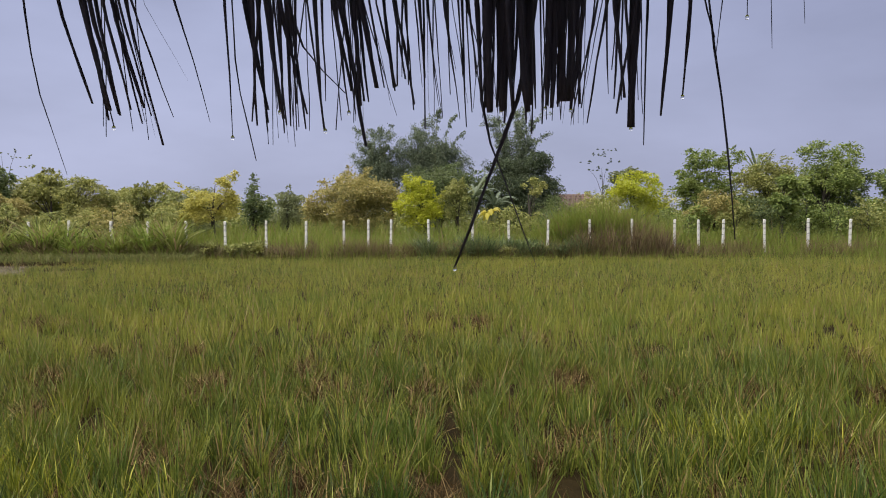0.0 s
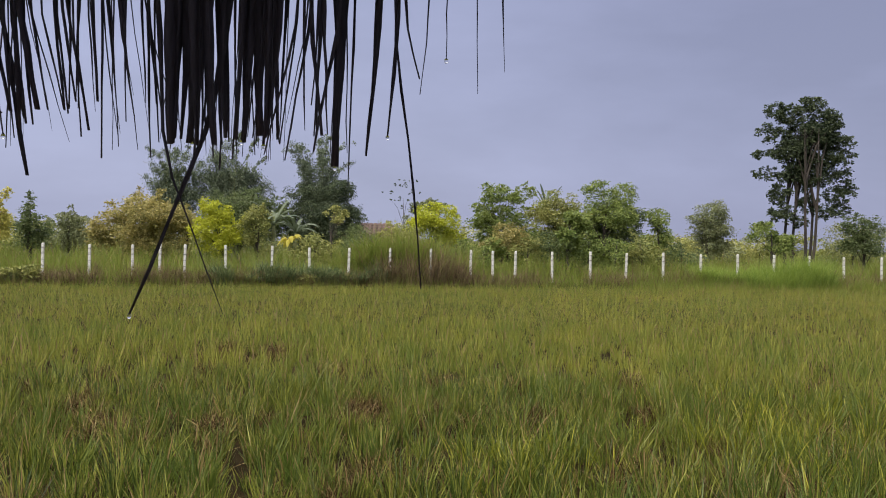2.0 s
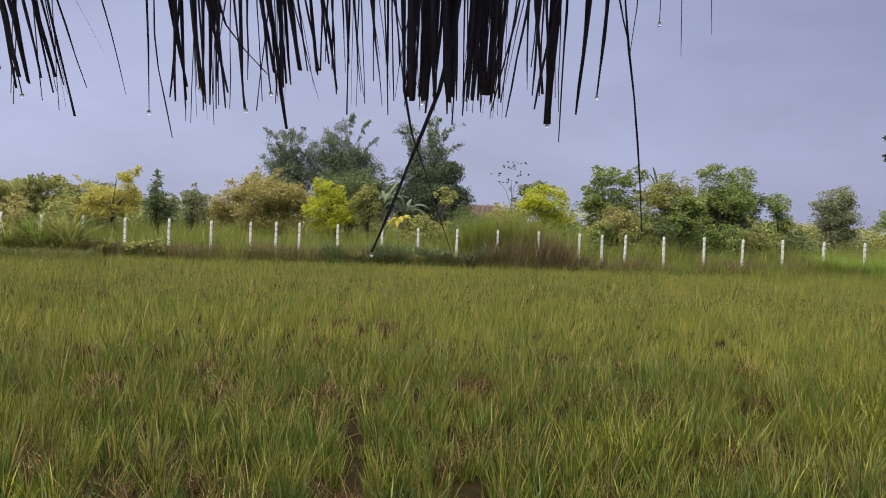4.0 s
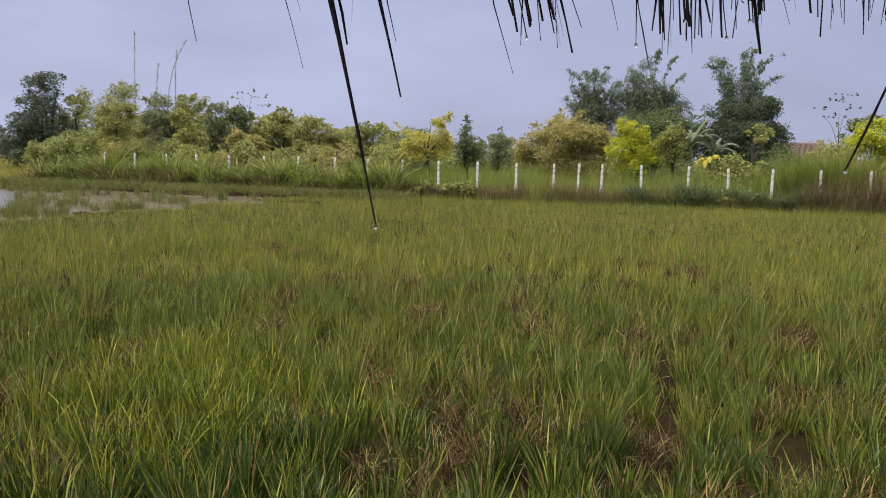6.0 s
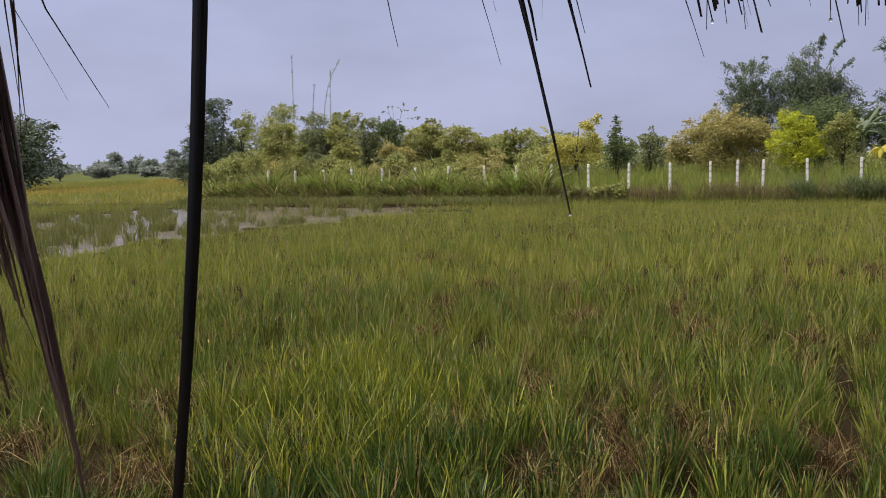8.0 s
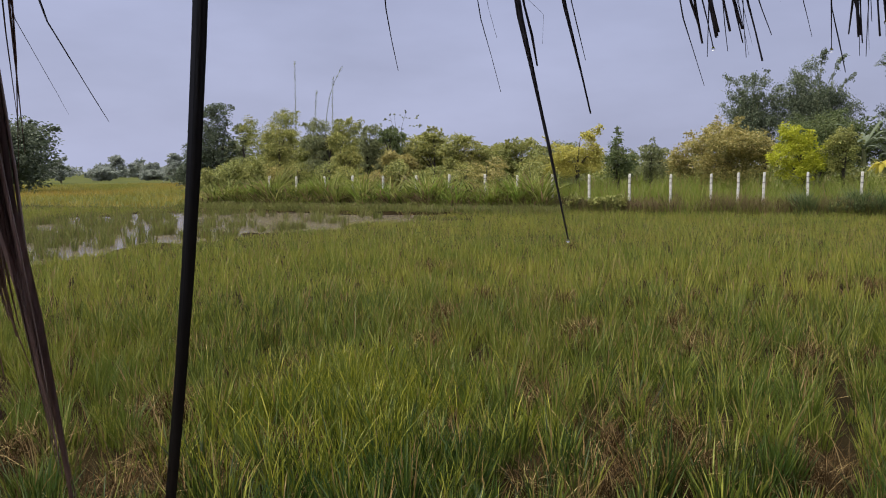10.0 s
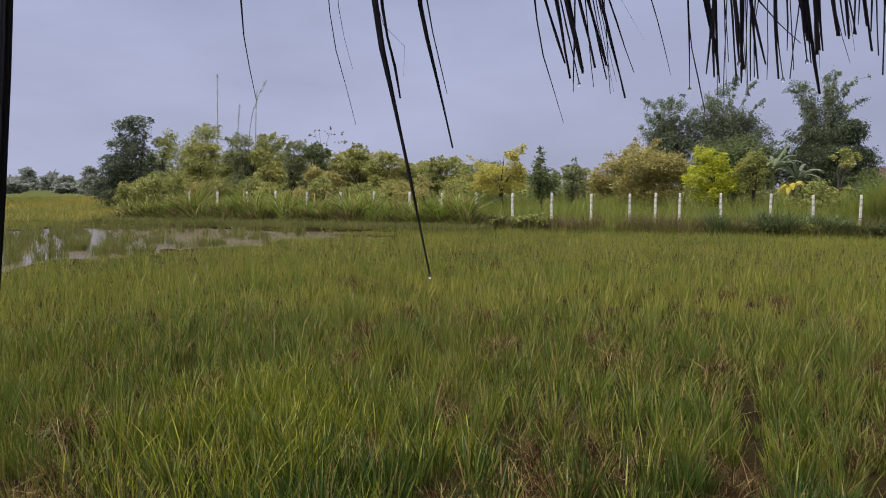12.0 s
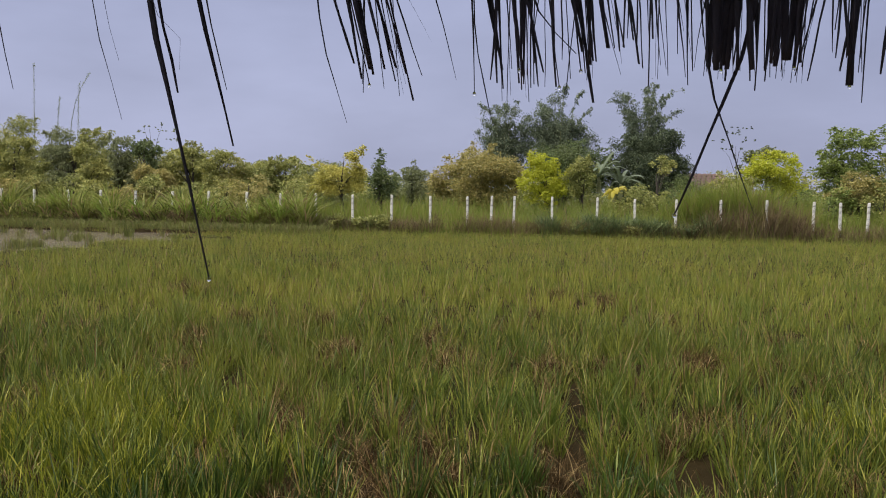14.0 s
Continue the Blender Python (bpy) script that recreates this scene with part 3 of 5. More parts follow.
green = joined([verge(rng, 12000, -16, 48, 41.7, 43.0, 0.25, 0.75, 0.022, 0.4, 0.5),
                verge(rng, 17000, -18, 50, 43.2, 48.5, 0.9, 1.65, 0.030, 0.3, 0.5),
                verge(rng, 9000, -40, 60, 48.5, 58.0, 1.2, 2.0, 0.06, 0.3, 0.5),
                verge(rng, 12000, 20, 52, 40.8, 43.2, 0.3, 0.8, 0.026, 0.4, 0.5),
                verge(rng, 2500, 4, 12, 44.5, 47.5, 1.5, 2.5, 0.035, 0.25, 0.5), verge(rng, 4200, 5.0, 9.6, 43.3, 46.0, 1.7, 2.9, 0.032, 0.25, 0.5),
                verge(rng, 3000, -38, -15, 42.0, 43.0, 0.35, 0.95, 0.03, 0.5, 0.9)])
tagged(new("verge_grass", mesh_of("verge_grass", *green, VERGE)), "tall green grass on the bank along the fence", "grass", kind="stuff")
lush = joined([verge(rng, 5200, 27.2, 32.8, 41.5, 43.3, 0.9, 1.75, 0.03, 0.4, 0.7), verge(rng, 2600, 24.4, 28.0, 42.2, 43.4, 0.7, 1.3, 0.03, 0.4, 0.7)])
tagged(new("lush_grass", mesh_of("lush_grass", *lush, LUSH)), "mound of lush green grass against the fence", "grass", kind="stuff")
dry = joined([verge(rng, 2400, 6.0, 10.6, 41.9, 42.9, 0.5, 1.7, 0.030, 0.3, 0.5), verge(rng, 900, 10.2, 14.5, 42.0, 42.9, 0.4, 1.1, 0.026, 0.4, 0.5), verge(rng, 10000, -17, 6.2, 41.9, 42.8, 0.4, 0.95, 0.022, 0.5, 0.6),
              verge(rng, 5000, 14, 40, 42.1, 42.9, 0.3, 1.0, 0.02, 0.5, 0.6), verge(rng, 2200, -37, -17, 41.0, 42.2, 0.2, 0.6, 0.02, 0.6, 0.6)])
dry = (dry[0], *[f[wave(dry[0][f[:, 0], 0], dry[0][f[:, 0], 1], 1.3, 0.5) + 0.7 * wave(dry[0][f[:, 0], 0], dry[0][f[:, 0], 1], 3.7, 1.5) > -0.35] for f in dry[1:]])
tagged(new("dry_weeds", mesh_of("dry_weeds", *dry, DRY_WEED)), "reddish dry weeds at the foot of the fence", "weeds", kind="stuff")

dark = joined([verge(rng, 5600, -2.2, 6.4, 42.0, 42.9, 0.35, 1.25, 0.04, 0.6, 0.9, 3), verge(rng, 900, -13.6, -10.2, 42.1, 42.8, 0.3, 0.8, 0.04, 0.6, 0.9, 3)])
dark = (dark[0], *[f[wave(dark[0][f[:, 0], 0], dark[0][f[:, 0], 1], 2.1, 0.9) + 0.8 * wave(dark[0][f[:, 0], 0], dark[0][f[:, 0], 1], 5.7, 0.2) > 0.0] for f in dark[1:]])
tagged(new("dark_weeds", mesh_of("dark_weeds", *dark, LEAF["dark"])), "dark green broad-leaved weeds at the foot of the fence", "weeds", kind="stuff")


def grass_clump(rng, x, y, h, n, mat):
    """A clump of broad grass with long arching leaves."""
    b = np.stack([rng.normal(x, 0.2, n), rng.normal(y, 0.16, n), np.full(n, 0.0)], 1)
    b[:, 2] = bank_height(b[:, 0], b[:, 1]) - 0.02
    fan = np.arctan2(b[:, 1] - y, b[:, 0] - x)
    v = blades(rng, b, rng.uniform(0.5, 1.1, n) * h, rng.uniform(0.05, 0.11, n), rng.uniform(0.0, 0.3, n), rng.uniform(0.15, 0.95, n), 5, fan)
    ob = new("grass_clump", mesh_of("grass_clump", *v, mat))
    return tagged(ob, "large clump of arching broad-leaved grass on the bank", "grass", "grass clumps along the fence")


for k in range(58):
    x = -37.0 + k * 0.39 + rng.uniform(-0.35, 0.35)
    grass_clump(rng, x, rng.uniform(41.9, 43.3), rng.uniform(1.5, 2.4) * (1 + 0.15 * math.sin(x * 1.1)), 74, (BROAD_GRASS, VERGE, BROAD_GRASS, BROAD_GRASS, LUSH)[k % 5])
for k in range(90):
    x = -37.4 + k * 0.255 + rng.uniform(-0.35, 0.35)
    grass_clump(rng, x, rng.uniform(41.5, 42.3), rng.uniform(0.7, 1.35), 60, (BROAD_GRASS, DRY_WEED, BROAD_GRASS, VERGE, DRY_WEED)[k % 5])

# ---- the fence ----
def fence_post(x, y, top, lean):
    bm = bmesh.new()
    w = 0.064
    rings = []
    for z, s in ((0.1, 1.0), (top - 0.09, 0.94), (top - 0.03, 0.9), (top, 0.55)):
        rings.append([bm.verts.new((cx * w * s, cy * w * s, z)) for cx, cy in ((-1, -0.7), (-0.7, -1), (0.7, -1), (1, -0.7), (1, 0.7), (0.7, 1), (-0.7, 1), (-1, 0.7))])
    for a, b in zip(rings, rings[1:]):
        for j in range(8):
            bm.faces.new((a[j], a[(j + 1) % 8], b[(j + 1) % 8], b[j]))
    bm.faces.new(rings[-1])
    thing = tagged(new("fence_post"), "square concrete fence post in worn white paint, in tall grass", "fence post", "posts of the fence")
    thing.matrix_world = pose(x, y, 0, rng.uniform(-1, 1), lean, rng.uniform(-6, 6))
    part_bm("post", bm, CONCRETE, thing)
    for z in (top - 0.22, top - 0.5, top - 0.8, top - 1.1):
        bm = bmesh.new()
        bmesh.ops.create_cube(bm, size=1.0, matrix=Matrix.Translation((0, 0, z)) @ Matrix.Diagonal((w * 2 + 0.012, w * 2 + 0.012, 0.012, 1)))
        part_bm("wire_tie", bm, STRAP, thing, "dark rusty wire tie")


POSTS_WEST = (-33.27, -31.2, -29.1, -27.04, -24.92, -22.75, -20.61, -18.37, -16.46, -14.42, -12.37, -10.23, -8.13, -6.14, -4.88, -3.71, -1.7)
POSTS_EAST = (0.56, 2.5, 4.49, 6.7, 8.9, 11.08, 12.35, 13.6, 15.78, 18.04, 20.18, 22.52, 24.88, 27.29, 29.7, 32.09, 34.52, 37.2, 39.7, 42.1)
for x in POSTS_WEST + POSTS_EAST:
    fence_post(x, 43.0, 2.1 + rng.uniform(-0.04, 0.05), rng.uniform(-1.2, 1.2))

# ---- trees and shrubs behind the fence ----
def ball(rng, n, shell=0.5):
    d = rng.normal(size=(n, 3))
    d /= np.linalg.norm(d, axis=1)[:, None]
    return d * (rng.uniform(shell ** 3, 1, n) ** (1 / 3))[:, None]


def tree(x, y, h, w, leaf, seed, label, low=0.0, clumps=58, n=7000, size=0.155, slim=0.54, flat=0.7, trunks=1, droop=0.1, thick=0.03, name="tree", sunk=0.25, loose=0.25, shoots=26, lobes=None, grain=1.25):
    """A tapered trunk with limbs to leafy clumps; the clumps make an uneven crown with gaps."""
    r = np.random.default_rng(seed)
    thing = tagged(new(name), label, "shrub" if name == "shrub" else "weeds" if name == "weed" else "tree")
    thing.location = (x, y, sunk)
    if lobes:
        h = max(z + b for _, z, _, b in lobes) - sunk
        w = max(d + a for d, _, a, _ in lobes) - min(d - a for d, _, a, _ in lobes)
        rad = w * 0.5
    else:
        h = h * 1.05 - sunk
        rad = w * 0.575
    c0, half = h * (low + 1) / 2, h * (1 - low) / 2
    cs, crs = [], []
    for dx, z, a, b in lobes or ():  # the clumps fill the crown's main masses
        for p in ball(r, max(6, int(12 * a * b * grain ** 2)), 0.2):
            cr = min(a, b) * r.uniform(0.28, 0.55) / grain ** 0.6
            cs.append((dx + p[0] * max(0.1, a * 1.12 - cr * 0.7), p[1] * max(0.1, a - cr * 0.7), z - sunk + p[2] * max(0.05, b * 1.08 - cr * flat * 0.8)))
            crs.append(cr)
    for p in () if lobes else ball(r, clumps, 0.45):
        cr = rad * r.uniform(0.15, 0.37)
        lift = (p[2] + 1) / 2
        squeeze = max(0.0, 1 - cr / rad * 0.7) * (1.0 if low > 0.2 else 1.1 - 0.15 * lift)
        cs.append((p[0] * rad * squeeze, p[1] * rad * squeeze, c0 + p[2] * (half - cr * flat * 0.7) + r.normal(0, 0.02) * h))
        crs.append(cr)
    cs, crs = np.array(cs), np.array(crs)
    bend = []
    for k in range(trunks):
        off = np.array([(k / max(1, trunks - 1) - 0.5) * 0.24 * w, r.normal(0, 0.04) * w, 0]) * (trunks > 1)
        top = np.array([r.normal(0, 0.08) * w, r.normal(0, 0.08) * w, h * 0.80]) + off * 1.1
        mid = (off + top) / 2 + np.array([r.normal(0, 0.04) * w, 0, 0])
        line = [off, off * 1.15 + (mid - off) * 0.5, mid, (mid + top) / 2, top]
        bend.append(np.array(line))
        st = tube(line, np.array([1.25, 1.0, 0.75, 0.45, 0.15]) * thick * h / math.sqrt(trunks) * 0.8, 7)
        part("trunk", mesh_of("trunk", *st, BARK, True), thing, "brown bark")
    # limbs: each rises from a trunk to one of the larger clumps
    for c in cs[np.argsort(-crs)][:40 if grain > 1.5 else 10 if n >= 2500 else 4]:
        line = bend[r.integers(len(bend))]
        t = np.clip(c[2] / h * r.uniform(0.5, 0.8), 0.08, 0.8) / 0.86
        j = min(int(t * 4), 3)
        a = line[j] + (line[j + 1] - line[j]) * (t * 4 - j)
        fork = tube([a, (a + c) / 2 + np.array([0, 0, 0.06 * h]), c], np.array([0.4, 0.28, 0.12]) * thick * h * 0.6, 5)
        part("limb", mesh_of("limb", *fork, BARK, True), thing)
    share = crs ** 2 / (crs ** 2).sum()
    at, along = [], []
    for c, cr, s in zip(cs, crs, share):
        # sprays of leaves over a dome, with a few inside it
        k = max(12, int(n * s))
        hubs = max(6, int(14 * (cr / rad / 0.25)))
        th, u = r.uniform(0, 6.283, hubs), np.sqrt(r.uniform(0, 1, hubs))
        hub = np.stack([u * np.cos(th), u * np.sin(th), np.sqrt(1 - u ** 2) * np.where(r.uniform(size=hubs) < 0.72, 0.95, -0.6)], 1)
        pick = r.integers(hubs, size=k)
        p = hub[pick] + r.normal(size=(k, 3)) * np.array([1, 1, 0.7]) * (0.14 + 0.4 * loose)
        inner = r.uniform(size=k) < 0.18
        p[inner] = ball(r, int(inner.sum()), 0.2) * np.array([0.8, 0.8, 0.7])
        if lobes:  # half of the leaves hang loose between the sprays
            free = r.uniform(size=k) < 0.55
            p[free] = ball(r, int(free.sum()), 0.1) * 1.25 + r.normal(size=(int(free.sum()), 3)) * 0.2
        at.append(c + p * cr * np.array([1.05, 1.05, 0.25 + 0.85 * flat]))
        along.append(np.concatenate([p[:, :2], p[:, 2:] * 0.4 - 0.25], 1))
    # loose shoots that break the outline
    for k in range(shoots):
        c = cs[r.integers(len(cs))]
        d = np.array([c[0], c[1], (c[2] - c0) * 0.6]) / rad + np.array([0, 0, 0.75]) + r.normal(size=3) * 0.4
        d /= np.linalg.norm(d)
        m = 24 if lobes else max(14, int(n / 150))
        u = r.uniform(0.1, 1, m)[:, None]
        reach = (0.9 if lobes else rad) * r.uniform(0.35, 0.7)
        q = c + d * u * reach - np.array([0, 0, 1]) * u ** 2 * reach * r.uniform(0.2, 0.9)
        at.append(q + r.normal(size=(m, 3)) * reach * 0.13 * (1.1 - u))
        along.append(np.repeat(d[None], m, 0) * 0.6 + r.normal(size=(m, 3)) * 0.5)
    at, along = np.concatenate(at), np.concatenate(along)
    ok = at[:, 2] > 0.05
    v = leaves(r, at[ok], size, size * slim, 0.4, droop, along[ok] * 1.2)
    part("crown", mesh_of("crown", *v, LEAF[leaf]), thing, "leafy crown with gaps")
    return thing


def grove(x, y, leaf, seed, label, lobes, full=690, **more):
    """A tree whose crown is built of its main masses: (across, height of the middle, half width, half height)."""
    area = sum(a * b for _, _, a, b in lobes) * math.pi
    return tree(x, y, 0, 0, leaf, seed, label, lobes=lobes, n=int(full * area), shoots=int(more.pop("shoots", 8 + area * 2.4)), **more)


def bamboo(x, y, leaf, seed, label, culms, size=0.17):
    """A bamboo clump: arching culms (foot, tip across, tip height, how leafy) with drooping leaf sprays at the nodes."""
    r = np.random.default_rng(seed)
    thing = tagged(new("bamboo_clump"), label, "bamboo")
    thing.location = (x, y, 0.2)
    at, along = [], []
    s = np.linspace(0, 1, 13)[:, None]
    for foot, tip, top, full in culms:
        bend = r.uniform(0.10, 0.22)
        deep = r.normal(0, 0.5)
        p = np.concatenate([foot + (tip - foot) * (0.25 * s + 0.35 * s ** 3 + 0.4 * s ** 8), 0.2 * deep + deep * s ** 2, (top - 0.2) * ((1 + bend) * s - bend * s ** 7)], 1)
        part("culm", mesh_of("culm", *tube(p, np.linspace(0.04, 0.008, 13), 5), CULM, True), thing)
        nodes = r.uniform(0.42 if full > 0.3 else 0.62, 1.0, int(16 + 26 * full))
        for u in nodes:
            c = np.array([np.interp(u, s[:, 0], p[:, k]) for k in range(3)])
            out = r.normal(size=3) * np.array([1, 1, 0.35])
            out /= np.linalg.norm(out)
            reach = (0.15 + 0.95 * full * (1.15 - 0.75 * u)) * r.uniform(0.5, 1.2)
            m = int(16 + 70 * full * (1.2 - 0.6 * u))
            v = np.sqrt(r.uniform(0.0, 1, m))[:, None]
            q = c + out * v * reach - np.array([0, 0, 0.55]) * v ** 2 * reach
            at.append(q + r.normal(size=(m, 3)) * (0.05 + 0.16 * full))
            along.append(np.repeat((out - np.array([0, 0, 0.5]))[None], m, 0))
    at, along = np.concatenate(at), np.concatenate(along)
    at[:, 2] = np.abs(at[:, 2]) + 0.1
    part("crown", mesh_of("crown", *leaves(r, at, size, size * 0.36, 0.3, 0.6, along), LEAF[leaf]), thing, "drooping narrow leaves")
    return thing


def fronds(x, y, z, count, length, width, leaf, seed, name, label, category, stem=0.0, rise=0.75, sag_by=0.70):
    """A banana or palm: long arching leaves, each a folded strip with a midrib, round a short stem."""
    r = np.random.default_rng(seed)
    thing = tagged(new(name), label, category)
    thing.location = (x, y, z)
    if stem:
        part("stem", mesh_of("stem", *tube([(0, 0, 0), (0.03, 0, stem * 0.5), (0, 0.02, stem)], [0.13, 0.11, 0.07], 8), CULM, True), thing)
    for k in range(count):
        a = 6.283 * k / count + r.uniform(-0.3, 0.3)
        out, side = np.array([math.cos(a), math.sin(a), 0]), np.array([-math.sin(a), math.cos(a), 0])
        L, up, rows = length * r.uniform(0.75, 1.15), rise * r.uniform(0.6, 1.3), []
        for j in range(10):
            s = j / 9
            mid = out * L * (0.75 * s) + np.array([0, 0, stem + L * (up * s - sag_by * s * s * r.uniform(0.97, 1.03))])
            wd = width * (0.12 + math.sin(math.pi * min(1, s * 0.96 + 0.02)) ** 0.7)
            sag = np.array([0, 0, -0.25 * wd])
            rows += [mid - side * wd * 0.5 + sag, mid, mid + side * wd * 0.5 + sag]
        q = [(3 * j + i, 3 * j + i + 1, 3 * j + i + 4, 3 * j + i + 3) for j in range(9) for i in (0, 1)]
        part("leaf", mesh_of("leaf", np.array(rows), None, q, LEAF[leaf], True), thing)
    return thing


# open fields and far trees past the flooded corner
grove(-56.8, 64.8, "shade", 11, "tall dark green tree alone at the field's edge", [(0.1, 8.2, 1.6, 1.1), (2.0, 8.4, 0.85, 0.7), (0.8, 7.1, 1.4, 0.9), (-0.9, 6.3, 1.6, 1.1), (0.9, 5.4, 1.5, 1.2), (-1.2, 4.2, 2.0, 1.6), (1.7, 4.0, 1.1, 1.0), (-1.9, 2.0, 2.4, 1.5), (0.6, 2.2, 1.5, 1.2)], size=0.22, thick=0.028, shoots=40, grain=1.2, full=420)
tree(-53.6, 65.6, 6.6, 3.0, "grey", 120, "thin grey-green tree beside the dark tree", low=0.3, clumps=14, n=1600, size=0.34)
tree(-91.0, 67.0, 8.6, 12.5, "shade", 12, "broad dark tree on the far side of the fields", low=0.0, clumps=60, n=11000, size=0.5)
# the horizon trees take the leaf colour that has haze painted in
tree(-234.7, 218.5, 9.0, 7.0, "pale", 13, "distant tree at the horizon with haze-paled leaf colour", n=2400, size=0.7, clumps=24)
tree(-230.8, 226.0, 6.6, 7.0, "pale", 14, "distant tree at the horizon with haze-paled leaf colour", n=2400, size=0.7, clumps=24)
tree(-212.2, 212.9, 5.8, 6.0, "pale", 15, "distant tree at the horizon with haze-paled leaf colour", n=2400, size=0.7, clumps=24)
tree(-117.7, 123.5, 5.4, 5.0, "pale", 16, "tree far out in the fields with haze-greyed leaf colour", n=2600, size=0.6, clumps=16)
tree(-154.0, 128.0, 6.0, 5.0, "pale", 17, "tree far out in the fields with haze-greyed leaf colour", n=2000, size=0.6, clumps=14)
tree(-186.0, 168.0, 3.4, 8.0, "pale", 18, "distant tree at the horizon with haze-paled leaf colour", n=2200, size=0.9, clumps=18)
tree(-170.0, 172.0, 2.8, 7.0, "pale", 19, "distant tree at the horizon with haze-paled leaf colour", n=1800, size=0.9, clumps=14)
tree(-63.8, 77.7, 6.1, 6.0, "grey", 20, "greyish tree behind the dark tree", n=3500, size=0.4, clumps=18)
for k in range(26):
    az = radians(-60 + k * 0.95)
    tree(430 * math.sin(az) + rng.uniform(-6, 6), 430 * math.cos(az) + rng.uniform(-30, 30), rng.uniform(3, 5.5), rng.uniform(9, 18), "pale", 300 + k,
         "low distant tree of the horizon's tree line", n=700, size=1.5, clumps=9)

# thicket behind the fence, beyond the flooded corner
grove(-40.9, 53.0, "mid", 21, "green tree with a pale wispy crown", [(1.7, 6.4, 1.25, 0.95), (-1.6, 5.8, 0.9, 0.95), (-0.1, 4.8, 1.5, 1.05), (0.2, 2.8, 2.0, 1.4)], full=520, size=0.21, slim=0.30, shoots=70, droop=0.5)
grove(-35.4, 47.0, "light", 22, "yellow-green leafy tree behind the fence", [(0.1, 4.5, 1.3, 1.1), (-0.1, 3.1, 1.4, 1.1)], flat=0.5, size=0.21, slim=0.30, shoots=70, droop=0.5)
grove(-33.6, 50.5, "grey", 23, "dark drooping tree in the thicket", [(-1.2, 4.8, 1.1, 1.45), (-0.7, 3.0, 1.4, 1.0)], droop=0.6, size=0.21, slim=0.30, shoots=70)
grove(-32.6, 51.0, "mid", 24, "green tree with drooping sprays in the thicket", [(0.4, 5.5, 1.2, 0.75), (-0.5, 4.4, 1.0, 1.1), (0.6, 3.6, 1.2, 1.1)], droop=0.6, size=0.21, slim=0.30, shoots=70)
grove(-30.6, 47.5, "light", 25, "fresh green young tree in the thicket", [(0.35, 3.1, 1.0, 0.9), (-0.35, 4.2, 0.7, 0.65)], size=0.21, slim=0.30, shoots=70, droop=0.5)
grove(-29.9, 50.0, "grey", 26, "grey-brown sparse tree in the thicket", [(0.0, 4.5, 0.95, 0.95), (0.0, 3.0, 1.0, 1.0), (-0.9, 5.0, 0.6, 0.5)], full=650, size=0.21, slim=0.30, shoots=70, droop=0.5)
grove(-27.8, 49.5, "dark", 28, "slim dark green young tree", [(0.05, 4.55, 0.9, 0.75), (-0.05, 3.4, 0.7, 0.7)], size=0.21, slim=0.30, shoots=70, droop=0.5)
grove(-31.2, 56.0, "grey", 27, "sparse umbrella-shaped tree above the thicket", [(0.3, 6.7, 0.8, 0.12), (-0.9, 6.3, 0.6, 0.10), (1.3, 6.35, 0.7, 0.10), (-1.7, 5.8, 0.6, 0.10), (1.9, 5.75, 0.5, 0.10), (0.3, 5.6, 0.7, 0.10)], full=200, flat=0.2, shoots=6, thick=0.012, size=0.13)
grove(-25.2, 50.5, "light", 29, "olive-yellow feathery tree in the thicket", [(-0.3, 4.1, 1.1, 0.95), (0.2, 4.85, 1.1, 0.4), (-1.6, 3.1, 0.95, 0.95)], flat=0.45, size=0.21, slim=0.30, shoots=70, droop=0.5)
grove(-23.3, 50.2, "light", 30, "yellow-green feathery tree in the thicket", [(0.0, 3.7, 1.35, 1.0), (0.2, 2.5, 1.5, 0.9)], flat=0.45, size=0.21, slim=0.30, shoots=70, droop=0.5)
grove(-26.6, 48.2, "olive", 32, "brownish leafy shrub in the thicket", [(0.0, 2.9, 1.1, 0.9), (0.9, 2.5, 0.8, 0.7)], name="shrub", size=0.21, slim=0.30, shoots=70, droop=0.5)
grove(-21.8, 53.0, "mid", 31, "light green shrub in the thicket", [(-0.4, 3.2, 1.1, 0.85), (0.4, 3.9, 0.55, 0.3), (0.9, 2.8, 1.1, 0.9)], name="shrub", size=0.21, slim=0.30, shoots=70, droop=0.5)
grove(-19.8, 52.0, "mid", 33, "green shrub with loose sprays in the thicket", [(-1.4, 3.0, 1.8, 1.15), (-0.1, 3.8, 1.0, 0.6), (1.5, 2.9, 1.1, 1.0)], name="shrub", flat=0.5, size=0.21, slim=0.30, shoots=70, droop=0.5)
grove(-17.6, 55.0, "grey", 34, "grey-green shrub in the thicket", [(0.0, 3.0, 1.5, 1.1), (0.8, 3.7, 0.7, 0.5)], name="shrub", size=0.21, slim=0.30, shoots=70, droop=0.5)
grove(-16.7, 49.5, "light", 35, "low light green shrub behind the fence", [(0.0, 2.4, 1.2, 0.9), (-1.2, 2.2, 0.9, 0.7)], name="shrub", size=0.21, slim=0.30, shoots=70, droop=0.5)
grove(-37.5, 44.8, "mid", 36, "low tangle of vines at the end of the bank", [(-1.8, 1.7, 1.1, 1.2), (0.1, 2.0, 1.4, 1.2), (1.7, 2.2, 1.0, 1.2)], name="shrub", size=0.21, slim=0.30, shoots=70, droop=0.5)
